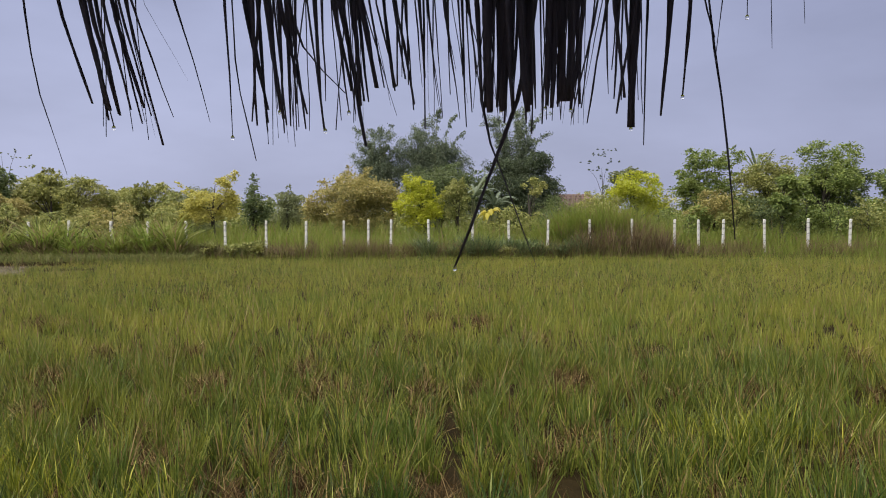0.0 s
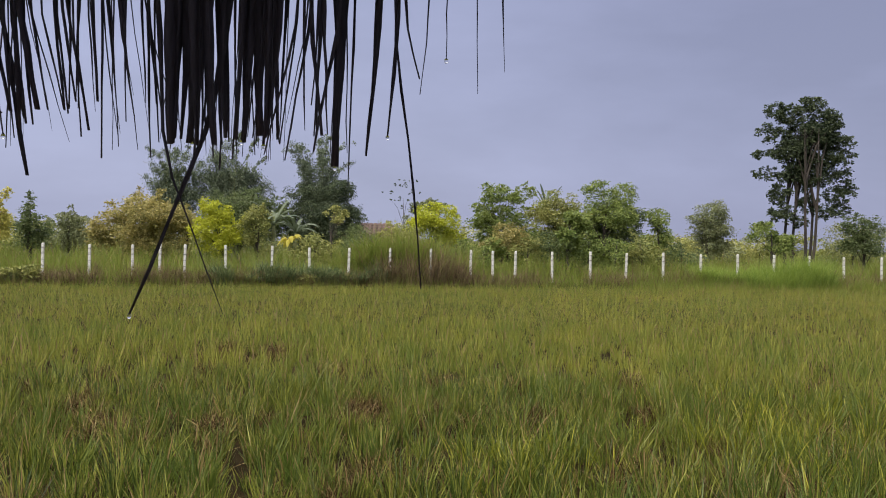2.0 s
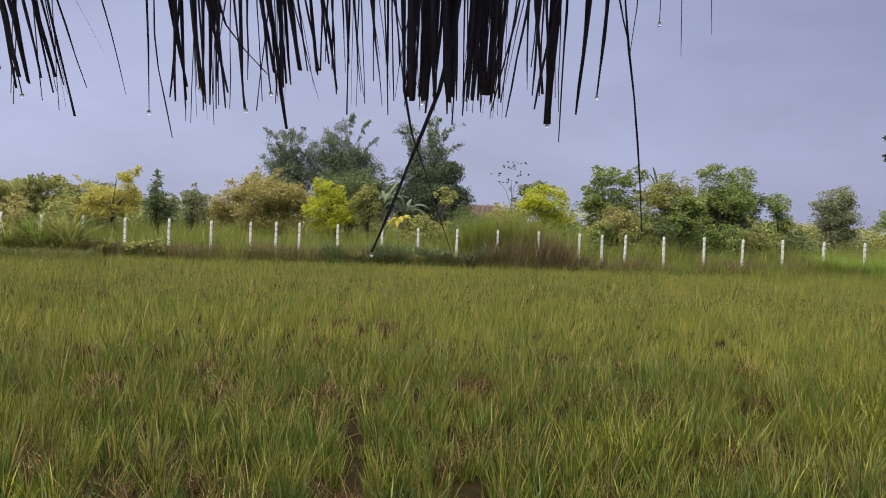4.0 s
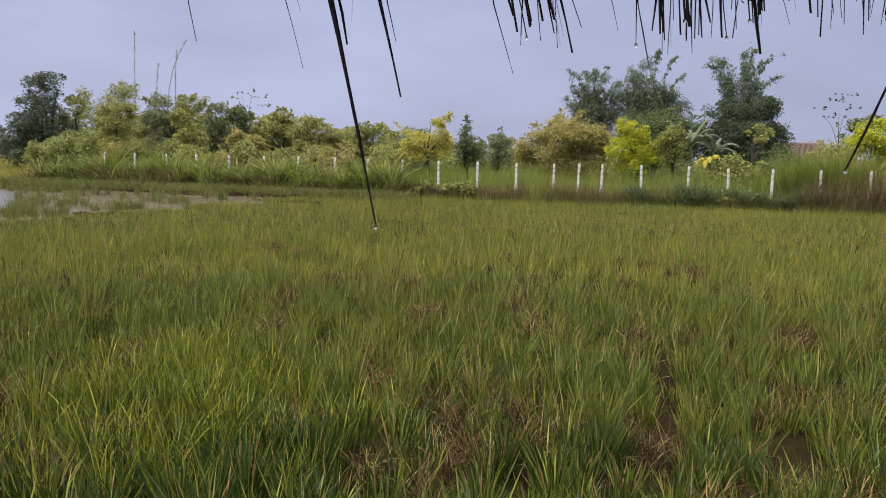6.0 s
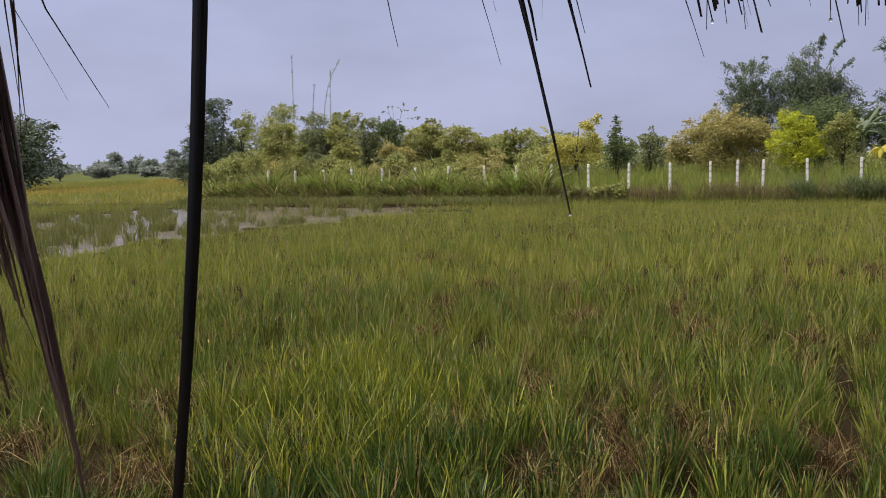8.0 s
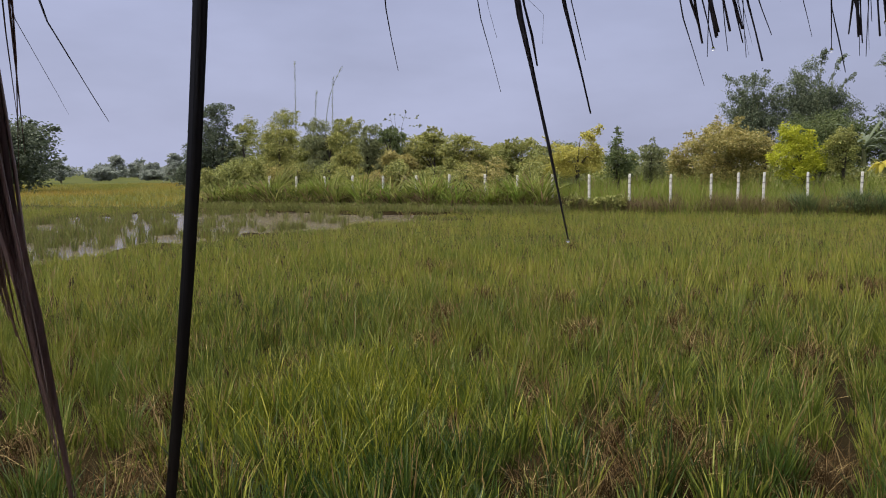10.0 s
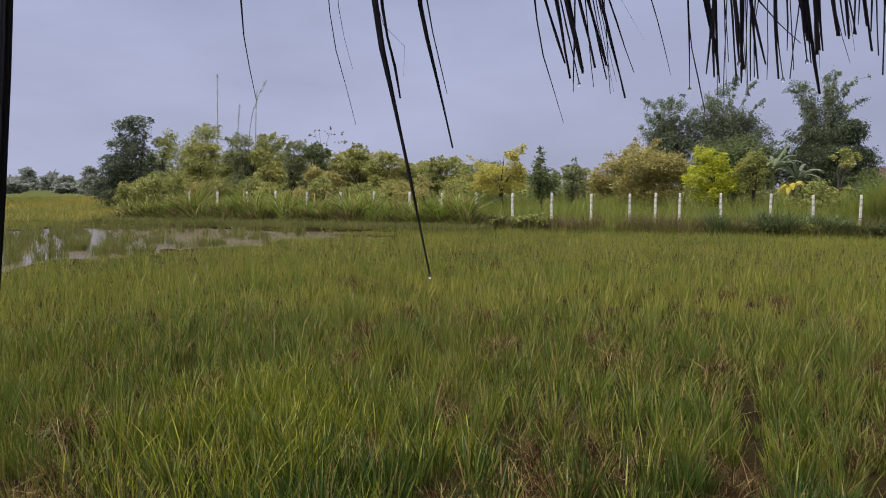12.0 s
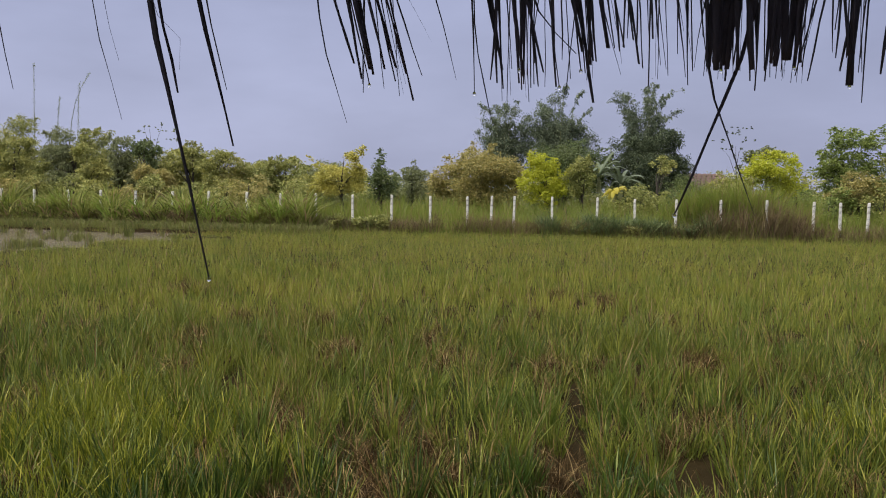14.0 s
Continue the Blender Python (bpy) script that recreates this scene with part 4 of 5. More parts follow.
for k in range(12):
    x = -38.8 + k * 1.95 + rng.uniform(-0.4, 0.4)
    tall = 5.3 + 0.4 * math.sin(x * 0.9) - 0.09 * max(0, x + 32)
    grove(x, 52.2 + rng.uniform(-0.6, 0.6), ("light", "mid", "olive", "mid", "light", "grey")[k % 6], 400 + k, "feathery yellow-green tree in the thicket",
          [(0.0, tall * 0.76, 1.25, 0.95), (0.3, tall * 0.5, 1.4, 1.1), (-0.7, tall * 0.86, 0.7, 0.5)], full=560, flat=0.45, droop=0.5, size=0.21, slim=0.3, shoots=60)
for k in range(11):
    x = -42.5 + k * 2.5 + rng.uniform(-0.6, 0.6)
    tall = 4.4 - 0.06 * abs(x + 34) * 2
    tree(x, 54.5 + rng.uniform(-1.2, 1.2), tall + rng.uniform(-0.4, 0.4), rng.uniform(3.4, 4.4), ("mid", "light", "grey")[k % 3], 90 + k, "green scrub filling the thicket", n=3200, clumps=30, name="shrub")
for k in range(12):
    x = -38.5 + k * 1.95 + rng.uniform(-0.5, 0.5)
    tree(x, 45.6 + rng.uniform(-0.5, 0.7), rng.uniform(2.4, 3.1), rng.uniform(2.2, 3.0), ("mid", "light", "olive", "mid")[k % 4], 130 + k, "low leafy shrub between the fence and the thicket", n=2200, clumps=24, name="shrub")
for k in range(7):
    x = 12.8 + k * 2.3 + rng.uniform(-0.5, 0.5)
    tree(x, 52.6 + rng.uniform(-0.8, 0.8), rng.uniform(3.2, 4.2), rng.uniform(3.0, 3.8), ("fresh", "dark", "fresh")[k % 3], 150 + k, "green scrub among the trees behind the fence", n=2600, clumps=26, name="shrub")

for k in range(7):
    x = 13.2 + k * 2.05 + rng.uniform(-0.5, 0.5)
    tree(x, 46.8 + rng.uniform(-0.5, 0.6), rng.uniform(2.5, 3.4), rng.uniform(2.2, 3.0), ("fresh", "mid", "dark", "fresh")[k % 4], 170 + k, "low leafy shrub among grass behind the fence", n=2200, clumps=24, name="shrub")

# shrubs and trees about the house
grove(-14.3, 48.3, "yellow", 41, "bright yellow feathery shrub with two plumes behind the fence", [(-0.1, 2.9, 1.4, 1.05), (0.55, 3.8, 0.75, 0.8), (0.8, 4.35, 0.5, 0.5), (1.1, 4.85, 0.3, 0.35), (-1.3, 3.5, 0.85, 0.45), (-2.0, 3.9, 0.4, 0.22), (-1.6, 2.5, 1.0, 0.8)], name="shrub", flat=0.5, full=650, shoots=34)
grove(-12.6, 50.9, "dark", 43, "dull green cone-shaped young tree", [(0.0, 2.7, 1.0, 1.0), (0.05, 3.75, 0.75, 0.6), (-0.05, 4.5, 0.3, 0.45)])
grove(-12.3, 59.0, "grey", 44, "small grey-green tree behind the shrubs", [(0.1, 3.3, 1.0, 0.85), (-0.1, 4.05, 0.45, 0.35), (0.3, 2.2, 1.2, 0.9)])
tree(-10.2, 62.0, 3.4, 3.6, "mid", 45, "low green shrub far behind the fence", n=3000, name="shrub")
grove(-6.5, 50.9, "olive", 46, "broad olive-brown bush behind the fence", [(-0.2, 3.7, 2.4, 1.25), (-2.1, 2.9, 1.1, 1.1), (0.3, 4.7, 1.35, 0.6), (1.9, 3.3, 1.0, 1.2), (0.0, 2.2, 2.3, 1.1)], size=0.17)
grove(-2.1, 49.2, "bright", 47, "bright yellow-green leafy tree behind the fence", [(-0.3, 3.0, 1.4, 1.1), (-0.5, 4.1, 1.0, 0.75), (0.8, 3.2, 0.75, 0.8), (-0.2, 2.1, 1.2, 0.7)], flat=0.45)
bamboo(-5.8, 61.5, "bamboo", 48, "airy blue-green bamboo clump behind the shrubs", [(-0.3, -2.3, 7.9, 0.4), (-0.2, -2.5, 6.9, 0.45), (-0.1, -1.0, 8.8, 0.4), (0.0, 0.2, 8.7, 0.45), (0.1, 0.9, 8.3, 0.5), (0.3, 1.7, 7.8, 0.6), (0.0, -1.6, 8.2, 0.5), (0.2, 1.3, 7.2, 0.7),
       (-0.3, -0.8, 7.4, 0.7), (0.0, 0.3, 7.6, 0.8), (-0.2, -1.7, 6.4, 0.8), (-0.1, -1.9, 8.6, 0.15), (0.2, 0.9, 9.0, 0.15), (0.4, 2.3, 7.2, 0.8)])
grove(-5.2, 61.8, "bamboo", 50, "dense leafy foot of a bamboo clump", [(0.6, 5.7, 1.2, 0.9), (-1.0, 5.4, 1.3, 0.9), (1.5, 5.2, 1.0, 1.0), (0.0, 4.2, 2.2, 1.2)], slim=0.36, droop=0.6, full=560)
bamboo(-1.6, 62.0, "bamboo", 49, "tall green bamboo clump with wispy tops", [(-0.4, -1.8, 9.0, 0.6), (-0.3, -0.9, 9.5, 0.5), (-0.2, -0.4, 9.7, 0.4), (-0.2, 0.4, 9.9, 0.2), (-0.5, -1.9, 8.2, 0.8), (0.1, 0.8, 7.9, 0.9), (0.3, 1.8, 7.2, 0.8), (0.3, 2.4, 6.6, 0.8),
       (-0.3, -1.2, 8.4, 0.9), (0.0, 0.3, 7.7, 0.9), (0.3, 1.5, 9.6, 0.12), (0.4, 2.2, 8.5, 0.15), (0.0, 1.3, 7.4, 0.9), (-0.2, -0.9, 7.2, 1.0), (-0.6, -2.4, 7.6, 0.9), (-0.5, -2.8, 6.8, 1.0)])
grove(-1.4, 62.3, "shade", 39, "dense leafy foot of a bamboo clump", [(-1.1, 6.4, 1.0, 1.0), (0.4, 6.0, 1.2, 1.0), (1.6, 5.7, 1.0, 0.9), (0.3, 4.8, 2.3, 1.2)], slim=0.36, droop=0.6, full=560)
bamboo(4.2, 60.0, "bamboo", 51, "tall bamboo clump with upright plumes and bare arching tips", [(-0.5, -2.0, 9.2, 0.6), (-0.4, -1.3, 9.1, 0.7), (-0.4, -1.6, 8.3, 0.8), (0.1, 0.4, 10.0, 0.4), (0.1, 0.6, 9.2, 0.6), (0.2, 0.3, 8.3, 0.8), (0.1, 0.9, 9.9, 0.15), (0.3, 2.5, 9.6, 0.12),
       (0.4, 2.7, 8.2, 0.14), (0.3, 1.3, 9.1, 0.2), (-0.2, -0.7, 7.9, 0.8), (0.3, 1.2, 7.6, 0.8), (0.2, 0.1, 9.6, 0.15), (-0.4, -2.4, 8.8, 0.2)])
grove(4.4, 58.8, "deep", 52, "dark drooping bamboo foliage in a rounded mass", [(-1.3, 5.6, 1.3, 1.0), (0.4, 5.9, 1.5, 1.1), (1.7, 5.4, 1.0, 1.2), (0.0, 4.3, 2.6, 1.3), (0.0, 2.6, 2.5, 1.4), (2.0, 3.6, 1.1, 1.4), (-1.9, 3.8, 1.0, 1.3)], droop=0.8, slim=0.4, full=900)
grove(-1.4, 58.5, "dark", 40, "dark green tree before the bamboo", [(0.0, 4.8, 2.0, 1.3), (0.6, 3.2, 2.2, 1.3), (2.6, 3.6, 1.2, 1.4), (2.6, 4.8, 0.9, 0.8)])
fronds(0.8, 49.6, 2.4, 15, 2.1, 0.18, "bamboo", 53, "banana_plant", "green banana plant with long arching leaves", "banana plant", stem=0.9, rise=1.1)
fronds(2.1, 49.9, 2.0, 14, 2.0, 0.18, "bamboo", 54, "banana_plant", "green banana plant with long arching leaves", "banana plant", stem=0.9, rise=1.0)
grove(-0.1, 48.7, "mid", 55, "dull green leafy shrub behind the fence", [(-0.1, 3.2, 0.9, 1.15), (0.1, 4.1, 0.55, 0.45), (0.0, 2.1, 0.9, 0.8)])
fronds(1.65, 47.4, 1.85, 10, 1.0, 0.26, "amber", 56, "palm_plant", "small palm with yellowed arching leaves", "palm", stem=0.45, rise=1.2, sag_by=1.3)
grove(4.3, 49.0, "light", 57, "small round yellow-green tree", [(0.0, 3.95, 0.68, 0.55)], size=0.16, shoots=4)
tree(2.9, 47.6, 2.6, 2.6, "mid", 58, "low green shrub by the fence", n=3000, name="shrub")
tree(5.6, 48.2, 2.4, 2.6, "dark", 59, "low dark green shrub by the fence", n=3000, name="shrub")
grove(10.8, 61.2, "shade", 60, "thin tree with sparse flat layers of leaves", [(0.2, 7.1, 1.1, 0.10), (-0.4, 6.7, 0.8, 0.10), (-0.9, 6.2, 0.8, 0.10), (0.7, 6.2, 0.7, 0.10), (-0.2, 5.6, 1.0, 0.12), (0.3, 5.0, 0.9, 0.12)], full=330, flat=0.25, thick=0.012, shoots=8, size=0.13)
tree(8.2, 48.5, 3.6, 2.6, "light", 61, "light green shrub behind the fence", n=4000, name="shrub")
grove(10.4, 49.0, "bright", 62, "bright yellow-green leafy tree behind the fence", [(0.1, 3.9, 1.5, 0.95), (-0.8, 3.1, 1.0, 0.9), (0.8, 2.9, 1.1, 0.9)], flat=0.5)
grove(11.5, 54.9, "grey", 63, "sparse green tree behind the yellow-green tree", [(0.0, 4.9, 1.3, 0.6), (-0.9, 4.2, 0.9, 0.6), (1.4, 4.6, 0.8, 0.4)], full=700)
tree(12.8, 55.5, 3.4, 3.0, "grey", 64, "low grey-green shrub behind the fence", n=2600, name="shrub")
grove(15.2, 50.5, "fresh", 65, "feathery green tree with layered branches", [(-0.2, 5.5, 1.4, 0.9), (1.25, 5.7, 1.0, 0.65), (-1.1, 4.0, 1.15, 1.1), (0.6, 4.2, 1.3, 0.9), (0.2, 2.8, 1.8, 1.0)], flat=0.42)
grove(14.6, 47.5, "olive", 66, "olive shrub behind the fence", [(0.0, 2.8, 1.2, 0.85), (-0.8, 2.3, 0.8, 0.7)], name="shrub")
grove(18.4, 49.0, "mid", 67, "yellow-green leafy tree behind the fence", [(-0.1, 5.1, 1.35, 0.85), (-0.8, 4.0, 1.3, 1.2), (0.9, 4.2, 1.0, 1.2), (0.0, 2.8, 1.6, 1.0)], flat=0.5)
grove(17.9, 46.0, "fresh", 68, "green shrub with broad leaves behind the fence", [(0.4, 3.4, 1.0, 1.05), (-0.3, 2.5, 0.7, 0.7)], size=0.22, name="shrub")
grove(21.8, 49.5, "fresh", 69, "large green tree with a double rounded crown", [(-0.7, 5.8, 0.95, 0.9), (1.3, 5.6, 1.15, 0.95), (0.3, 4.3, 1.8, 1.3)], flat=0.55)
grove(22.4, 50.5, "dark", 70, "dark green tree among the others", [(0.2, 3.8, 2.0, 1.3), (1.9, 4.2, 0.95, 1.3), (0.4, 2.5, 2.2, 1.2)])
grove(25.0, 48.0, "fresh", 71, "green leafy shrub behind the fence", [(-0.2, 4.1, 0.75, 0.9), (0.2, 2.9, 0.8, 1.0)], name="shrub")
fronds(19.0, 52.7, 3.9, 9, 1.5, 0.16, "bamboo", 73, "palm_plant", "upright palm leaves above the trees", "palm", stem=0.8, rise=1.5)
tree(27.4, 50.5, 3.3, 3.4, "light", 74, "low light green shrub behind the fence", n=3600, name="shrub")
grove(31.5, 53.3, "grey", 75, "dull green rounded tree behind the fence", [(0.55, 4.9, 1.4, 0.95), (0.45, 3.7, 1.45, 1.15), (-1.0, 4.3, 0.8, 0.75), (0.2, 2.5, 1.5, 1.0)])
grove(36.7, 49.9, "deep", 76, "tall dark tree with several bare trunks and an open crown", [(0.5, 12.6, 1.0, 0.75), (-2.2, 11.9, 0.8, 0.7), (-0.9, 11.6, 1.1, 0.8), (1.6, 11.4, 1.3, 0.9), (-2.6, 10.4, 0.9, 0.7), (0.2, 10.4, 1.6, 1.0), (2.6, 10.0, 1.2, 0.7),
      (-3.0, 9.0, 1.0, 0.5), (-1.2, 9.2, 1.4, 0.9), (1.6, 9.0, 1.4, 0.9), (0.4, 8.4, 1.2, 0.8), (1.4, 10.2, 1.2, 0.8), (-2.9, 7.6, 1.0, 0.5), (-1.0, 7.7, 1.2, 0.8), (2.6, 7.9, 1.1, 0.7), (0.8, 7.2, 1.2, 0.8), (-1.8, 6.2, 0.8, 0.8), (2.8, 6.4, 1.2, 0.7),
      (0.6, 5.6, 0.9, 0.6), (-1.6, 4.9, 1.0, 0.7), (2.2, 5.1, 1.1, 0.6), (-0.6, 4.4, 1.0, 0.5), (3.1, 5.4, 0.8, 0.6), (3.3, 9.0, 0.9, 0.5), (3.4, 7.0, 0.9, 0.6)], full=520, trunks=5, size=0.19, thick=0.022, flat=0.6, shoots=150, grain=2.0)
grove(40.1, 48.0, "dark", 77, "dark green shrub behind the fence", [(0.05, 4.0, 1.45, 0.95), (-0.05, 2.8, 1.4, 1.0)], name="shrub")
grove(33.4, 48.5, "fresh", 78, "green shrub behind the fence", [(-0.6, 3.5, 1.15, 0.8), (0.6, 2.8, 1.0, 0.9)], name="shrub")
tree(44.0, 54.0, 4.5, 5.0, "mid", 79, "green shrub behind the fence", n=4000, name="shrub")
tree(28.6, 56.0, 3.2, 4.0, "mid", 80, "low green shrub behind the fence", n=3000, name="shrub")
for k in range(7):
    x = -1.6 + k * 1.15 + rng.uniform(-0.4, 0.4)
    tree(x, 42.5 + rng.uniform(-0.2, 0.3), rng.uniform(0.6, 1.1), rng.uniform(0.8, 1.5), ("dark", "mid")[k % 2], 81 + 3 * k, "low dark leafy weeds against the fence", n=700, size=0.12, clumps=12, shoots=26, sunk=0.3, loose=0.6, name="weed")
for k, x in enumerate((-11.6, -10.6, -13.2)):
    tree(x, 42.5, rng.uniform(0.8, 1.2), 1.4, "mid", 181 + k, "low leafy weeds against the fence", n=900, size=0.15, clumps=14, shoots=12, sunk=0.3, name="weed")

tree(6.4, 56.2, 3.4, 2.6, "dark", 121, "dark shrub before the house", low=0.0, n=3500, name="shrub")
tree(5.4, 55.0, 2.4, 1.8, "mid", 122, "green shrub before the house", low=0.0, n=2500, name="shrub")

# a back row of scrub that closes the gaps
for k in range(30):
    x = -44 + k * 3.4 + rng.uniform(-1, 1)
    tree(x, 70 + rng.uniform(-3, 3), rng.uniform(2.9, 3.9), rng.uniform(4.2, 6.0), ("mid", "grey", "light", "mid")[k % 4], 500 + k, "low scrub in the rough ground behind the fence", n=1700, size=0.3, clumps=22, name="shrub")

# bare plumes above the thicket
shoots = tagged(new("bamboo_shoots"), "tall thin bare shoots above the thicket", "bamboo")
shoots.location = (-35.6, 53.0, 0.2)
for dx, top, nod in ((-2.6, 10.6, 0.05), (-0.9, 8.4, 0.3), (0.0, 10.6, 1.7), (0.7, 9.3, 0.2)):
    s = np.linspace(0, 1, 9)[:, None]
    line = np.array([dx, 0, 0]) + s * np.array([0, 0, top]) + s ** 4 * np.array([nod, 0, -0.4 * nod])
    part("culm", mesh_of("culm", *tube(line, np.linspace(0.03, 0.010, 9), 5), CULM, True), shoots)
    u = 1 - 0.45 * rng.uniform(0, 1, 320) ** 1.5
    spots = np.stack([np.interp(u, s[:, 0], line[:, k]) for k in range(3)], 1) + rng.normal(size=(320, 3)) * 0.045
    spray = part("leaf_spray", mesh_of("leaf_spray", *leaves(rng, spots, 0.09, 0.02, 0.3, 0.5), LEAF["dark"]), shoots)
    tagged(spray, "a few small leaves near the tip", kind="stuff")

# ---- the house behind the bamboo ----
house = tagged(new("house"), "low house with a weathered red tiled roof", "house")
house.location = (7.9, 60.5, -0.15)
bm = bmesh.new()
bmesh.ops.create_cube(bm, size=1.0, matrix=Matrix.Translation((0, 2.0, 1.45)) @ Matrix.Diagonal((4.4, 4.4, 2.9, 1)))
part_bm("wall", bm, PLASTER, house)
roof = part("roof", mesh_of("roof", [(-2.8, -0.9, 2.75), (2.8, -0.9, 2.75), (2.2, 2.0, 4.0), (-2.2, 2.0, 4.0), (-2.8, 4.9, 2.75), (2.8, 4.9, 2.75)], [(1, 5, 2), (0, 3, 4)], [(0, 1, 2, 3), (2, 5, 4, 3)], RED_TILE), house, "weathered red roof")
tile = mesh_of("tile", [(-0.17, 0, 0), (-0.09, -0.02, 0.05), (0.09, -0.02, 0.05), (0.17, 0, 0), (-0.17, 0.5, 0.19), (-0.09, 0.5, 0.24), (0.09, 0.5, 0.24), (0.17, 0.5, 0.19)], None, [(0, 1, 5, 4), (1, 2, 6, 5), (2, 3, 7, 6)], RED_TILE)
for j in range(6):
    wide = 2.7 - 0.1 * j
    count = int(wide * 2 / 0.36)
    for k in range(count):
        t = part("tile", tile, roof)
        t.location = (-wide + 0.2 + k * 0.36, -0.88 + j * 0.47, 2.79 + j * 0.203)
for wx_, wd in ((-1.1, 0.9), (1.2, 1.0)):
    bm = bmesh.new()
    bmesh.ops.create_cube(bm, size=1.0, matrix=Matrix.Translation((wx_, -0.22, 1.5)) @ Matrix.Diagonal((wd, 0.06, 1.1, 1)))
    part_bm("window", bm, TIMBER, house, "dark wooden shutter")

# ---- the hut round the camera ----
# unseen floor, added to close the hut and cut light on the thatch
bm = bmesh.new()
bmesh.ops.create_cube(bm, size=1.0, matrix=Matrix.Translation((-0.6, -1.15, 0.8)) @ Matrix.Diagonal((6.0, 3.5, 0.1, 1)))
me = bpy.data.meshes.new("floor")
bm.to_mesh(me)
bm.free()
me.materials.append(TIMBER)
tagged(new("floor", me), "plain raised timber floor, unseen, added to close the hut", "floor", kind="structure")
# unseen back wall, added to block light from behind the eave
bm = bmesh.new()
bmesh.ops.create_cube(bm, size=1.0, matrix=Matrix.Translation((-0.6, -2.95, 2.35)) @ Matrix.Diagonal((6.0, 0.1, 3.0, 1)))
me = bpy.data.meshes.new("wall_south")
bm.to_mesh(me)
bm.free()
me.materials.append(TIMBER)
tagged(new("wall_south", me), "plain timber back wall, unseen, added to darken the hut", "wall", kind="structure")

thatch = tagged(new("thatch_roof"), "thatched roof with ragged dark wet leaf strips hanging from its eave", "thatched roof")
bm = bmesh.new()
prof = [(1.0, 2.72), (1.02, 2.80), (-3.1, 4.55), (-3.1, 4.42)]
ends = [[bm.verts.new((xx, yy, zz)) for yy, zz in prof] for xx in (-2.4, 2.6)]
for j in range(4):
    bm.faces.new((ends[0][j], ends[0][(j + 1) % 4], ends[1][(j + 1) % 4], ends[1][j]))
bm.faces.new(ends[0][::-1])
bm.faces.new(ends[1])
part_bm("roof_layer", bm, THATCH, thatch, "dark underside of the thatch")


crng = np.random.default_rng(31)
for j in range(13):
    v, q = [], []
    y0, y1 = 1.0 - j * 0.32, 1.0 - j * 0.32 - 0.42
    for k in range(61):
        xx = -2.4 + 5.0 * k / 60
        rag = crng.uniform(-0.05, 0.05)
        for yy, up in ((y0 + rag, 0.035), (y1, 0.055)):
            v.append((xx, yy, 2.80 + (1.02 - yy) * 0.4248 + up))
        v.append((xx, y0 + rag, 2.80 + (1.02 - y0 - rag) * 0.4248 + 0.002))
    for k in range(60):
        q += [(3 * k, 3 * k + 3, 3 * k + 4, 3 * k + 1), (3 * k + 2, 3 * k + 5, 3 * k + 3, 3 * k)]
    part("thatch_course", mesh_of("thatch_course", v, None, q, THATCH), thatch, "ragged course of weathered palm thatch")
for px in (-3.3, -0.6, 2.1):
    for py in (-2.7, -0.2):
        stilt = tube([(px, py, -0.05), (px + 0.01, py, 0.4), (px, py, 0.76)], [0.085, 0.08, 0.078], 10)
        tagged(new("stilt", mesh_of("stilt", *stilt, TIMBER, True)), "round grey timber stilt under the hut's floor", "post", "stilts of the hut")


def strip_mesh(line, width, y, mat, thin=0.18, blunt=0.25, twist=0.0, full=0.55, rag=0.0):
    """A hanging leaf strip along points (x, z) from top to tip: a flat, slightly folded ribbon with thickness."""
    line = np.asarray(line, float)
    n, px_seed = len(line), float(line[-1][0]) * 900
    run = np.linspace(0, 1, n)
    v, q = [], []
    for k in range(n):
        s = run[k]
        wd = width * (1.0 if s < full else max(blunt, 1 - (s - full) / (1 - full) * (1 - blunt))) * 0.5
        wd *= 1 + rag * math.sin(k * 2.7 + px_seed) + 0.6 * rag * math.sin(k * 5.3 + 2 * px_seed)
        c, sn = math.cos(twist * s), math.sin(twist * s)
        px, pz = line[k]
        for a, b in ((-1, 0.0), (0, thin), (1, 0.0), (0, thin - 0.22)):
            v.append((px + a * wd * c - b * wd * sn, y + a * wd * sn + b * wd * c, pz))
    for k in range(n - 1):
        for j in range(4):
            q.append((4 * k + j, 4 * k + (j + 1) % 4, 4 * k + 4 + (j + 1) % 4, 4 * k + 4 + j))
    q += [(3, 2, 1, 0), (4 * n - 4, 4 * n - 3, 4 * n - 2, 4 * n - 1)]
    return mesh_of("leaf_strip", v, None, q, mat)


srng = np.random.default_rng(8)
EYE_LINE = np.array([-0.64, 2.42])


def drop_at(x, y, z, size, parent):
    bm = bmesh.new()
    bmesh.ops.create_uvsphere(bm, u_segments=12, v_segments=8, radius=size)
    for vert in bm.verts:
        vert.co.x += x
        vert.co.y += y
        vert.co.z = z + vert.co.z * (1.5 if vert.co.z > 0 else 1.0) - size
    part_bm("water_drop", bm, DROP, parent, "clear rain drop", True)


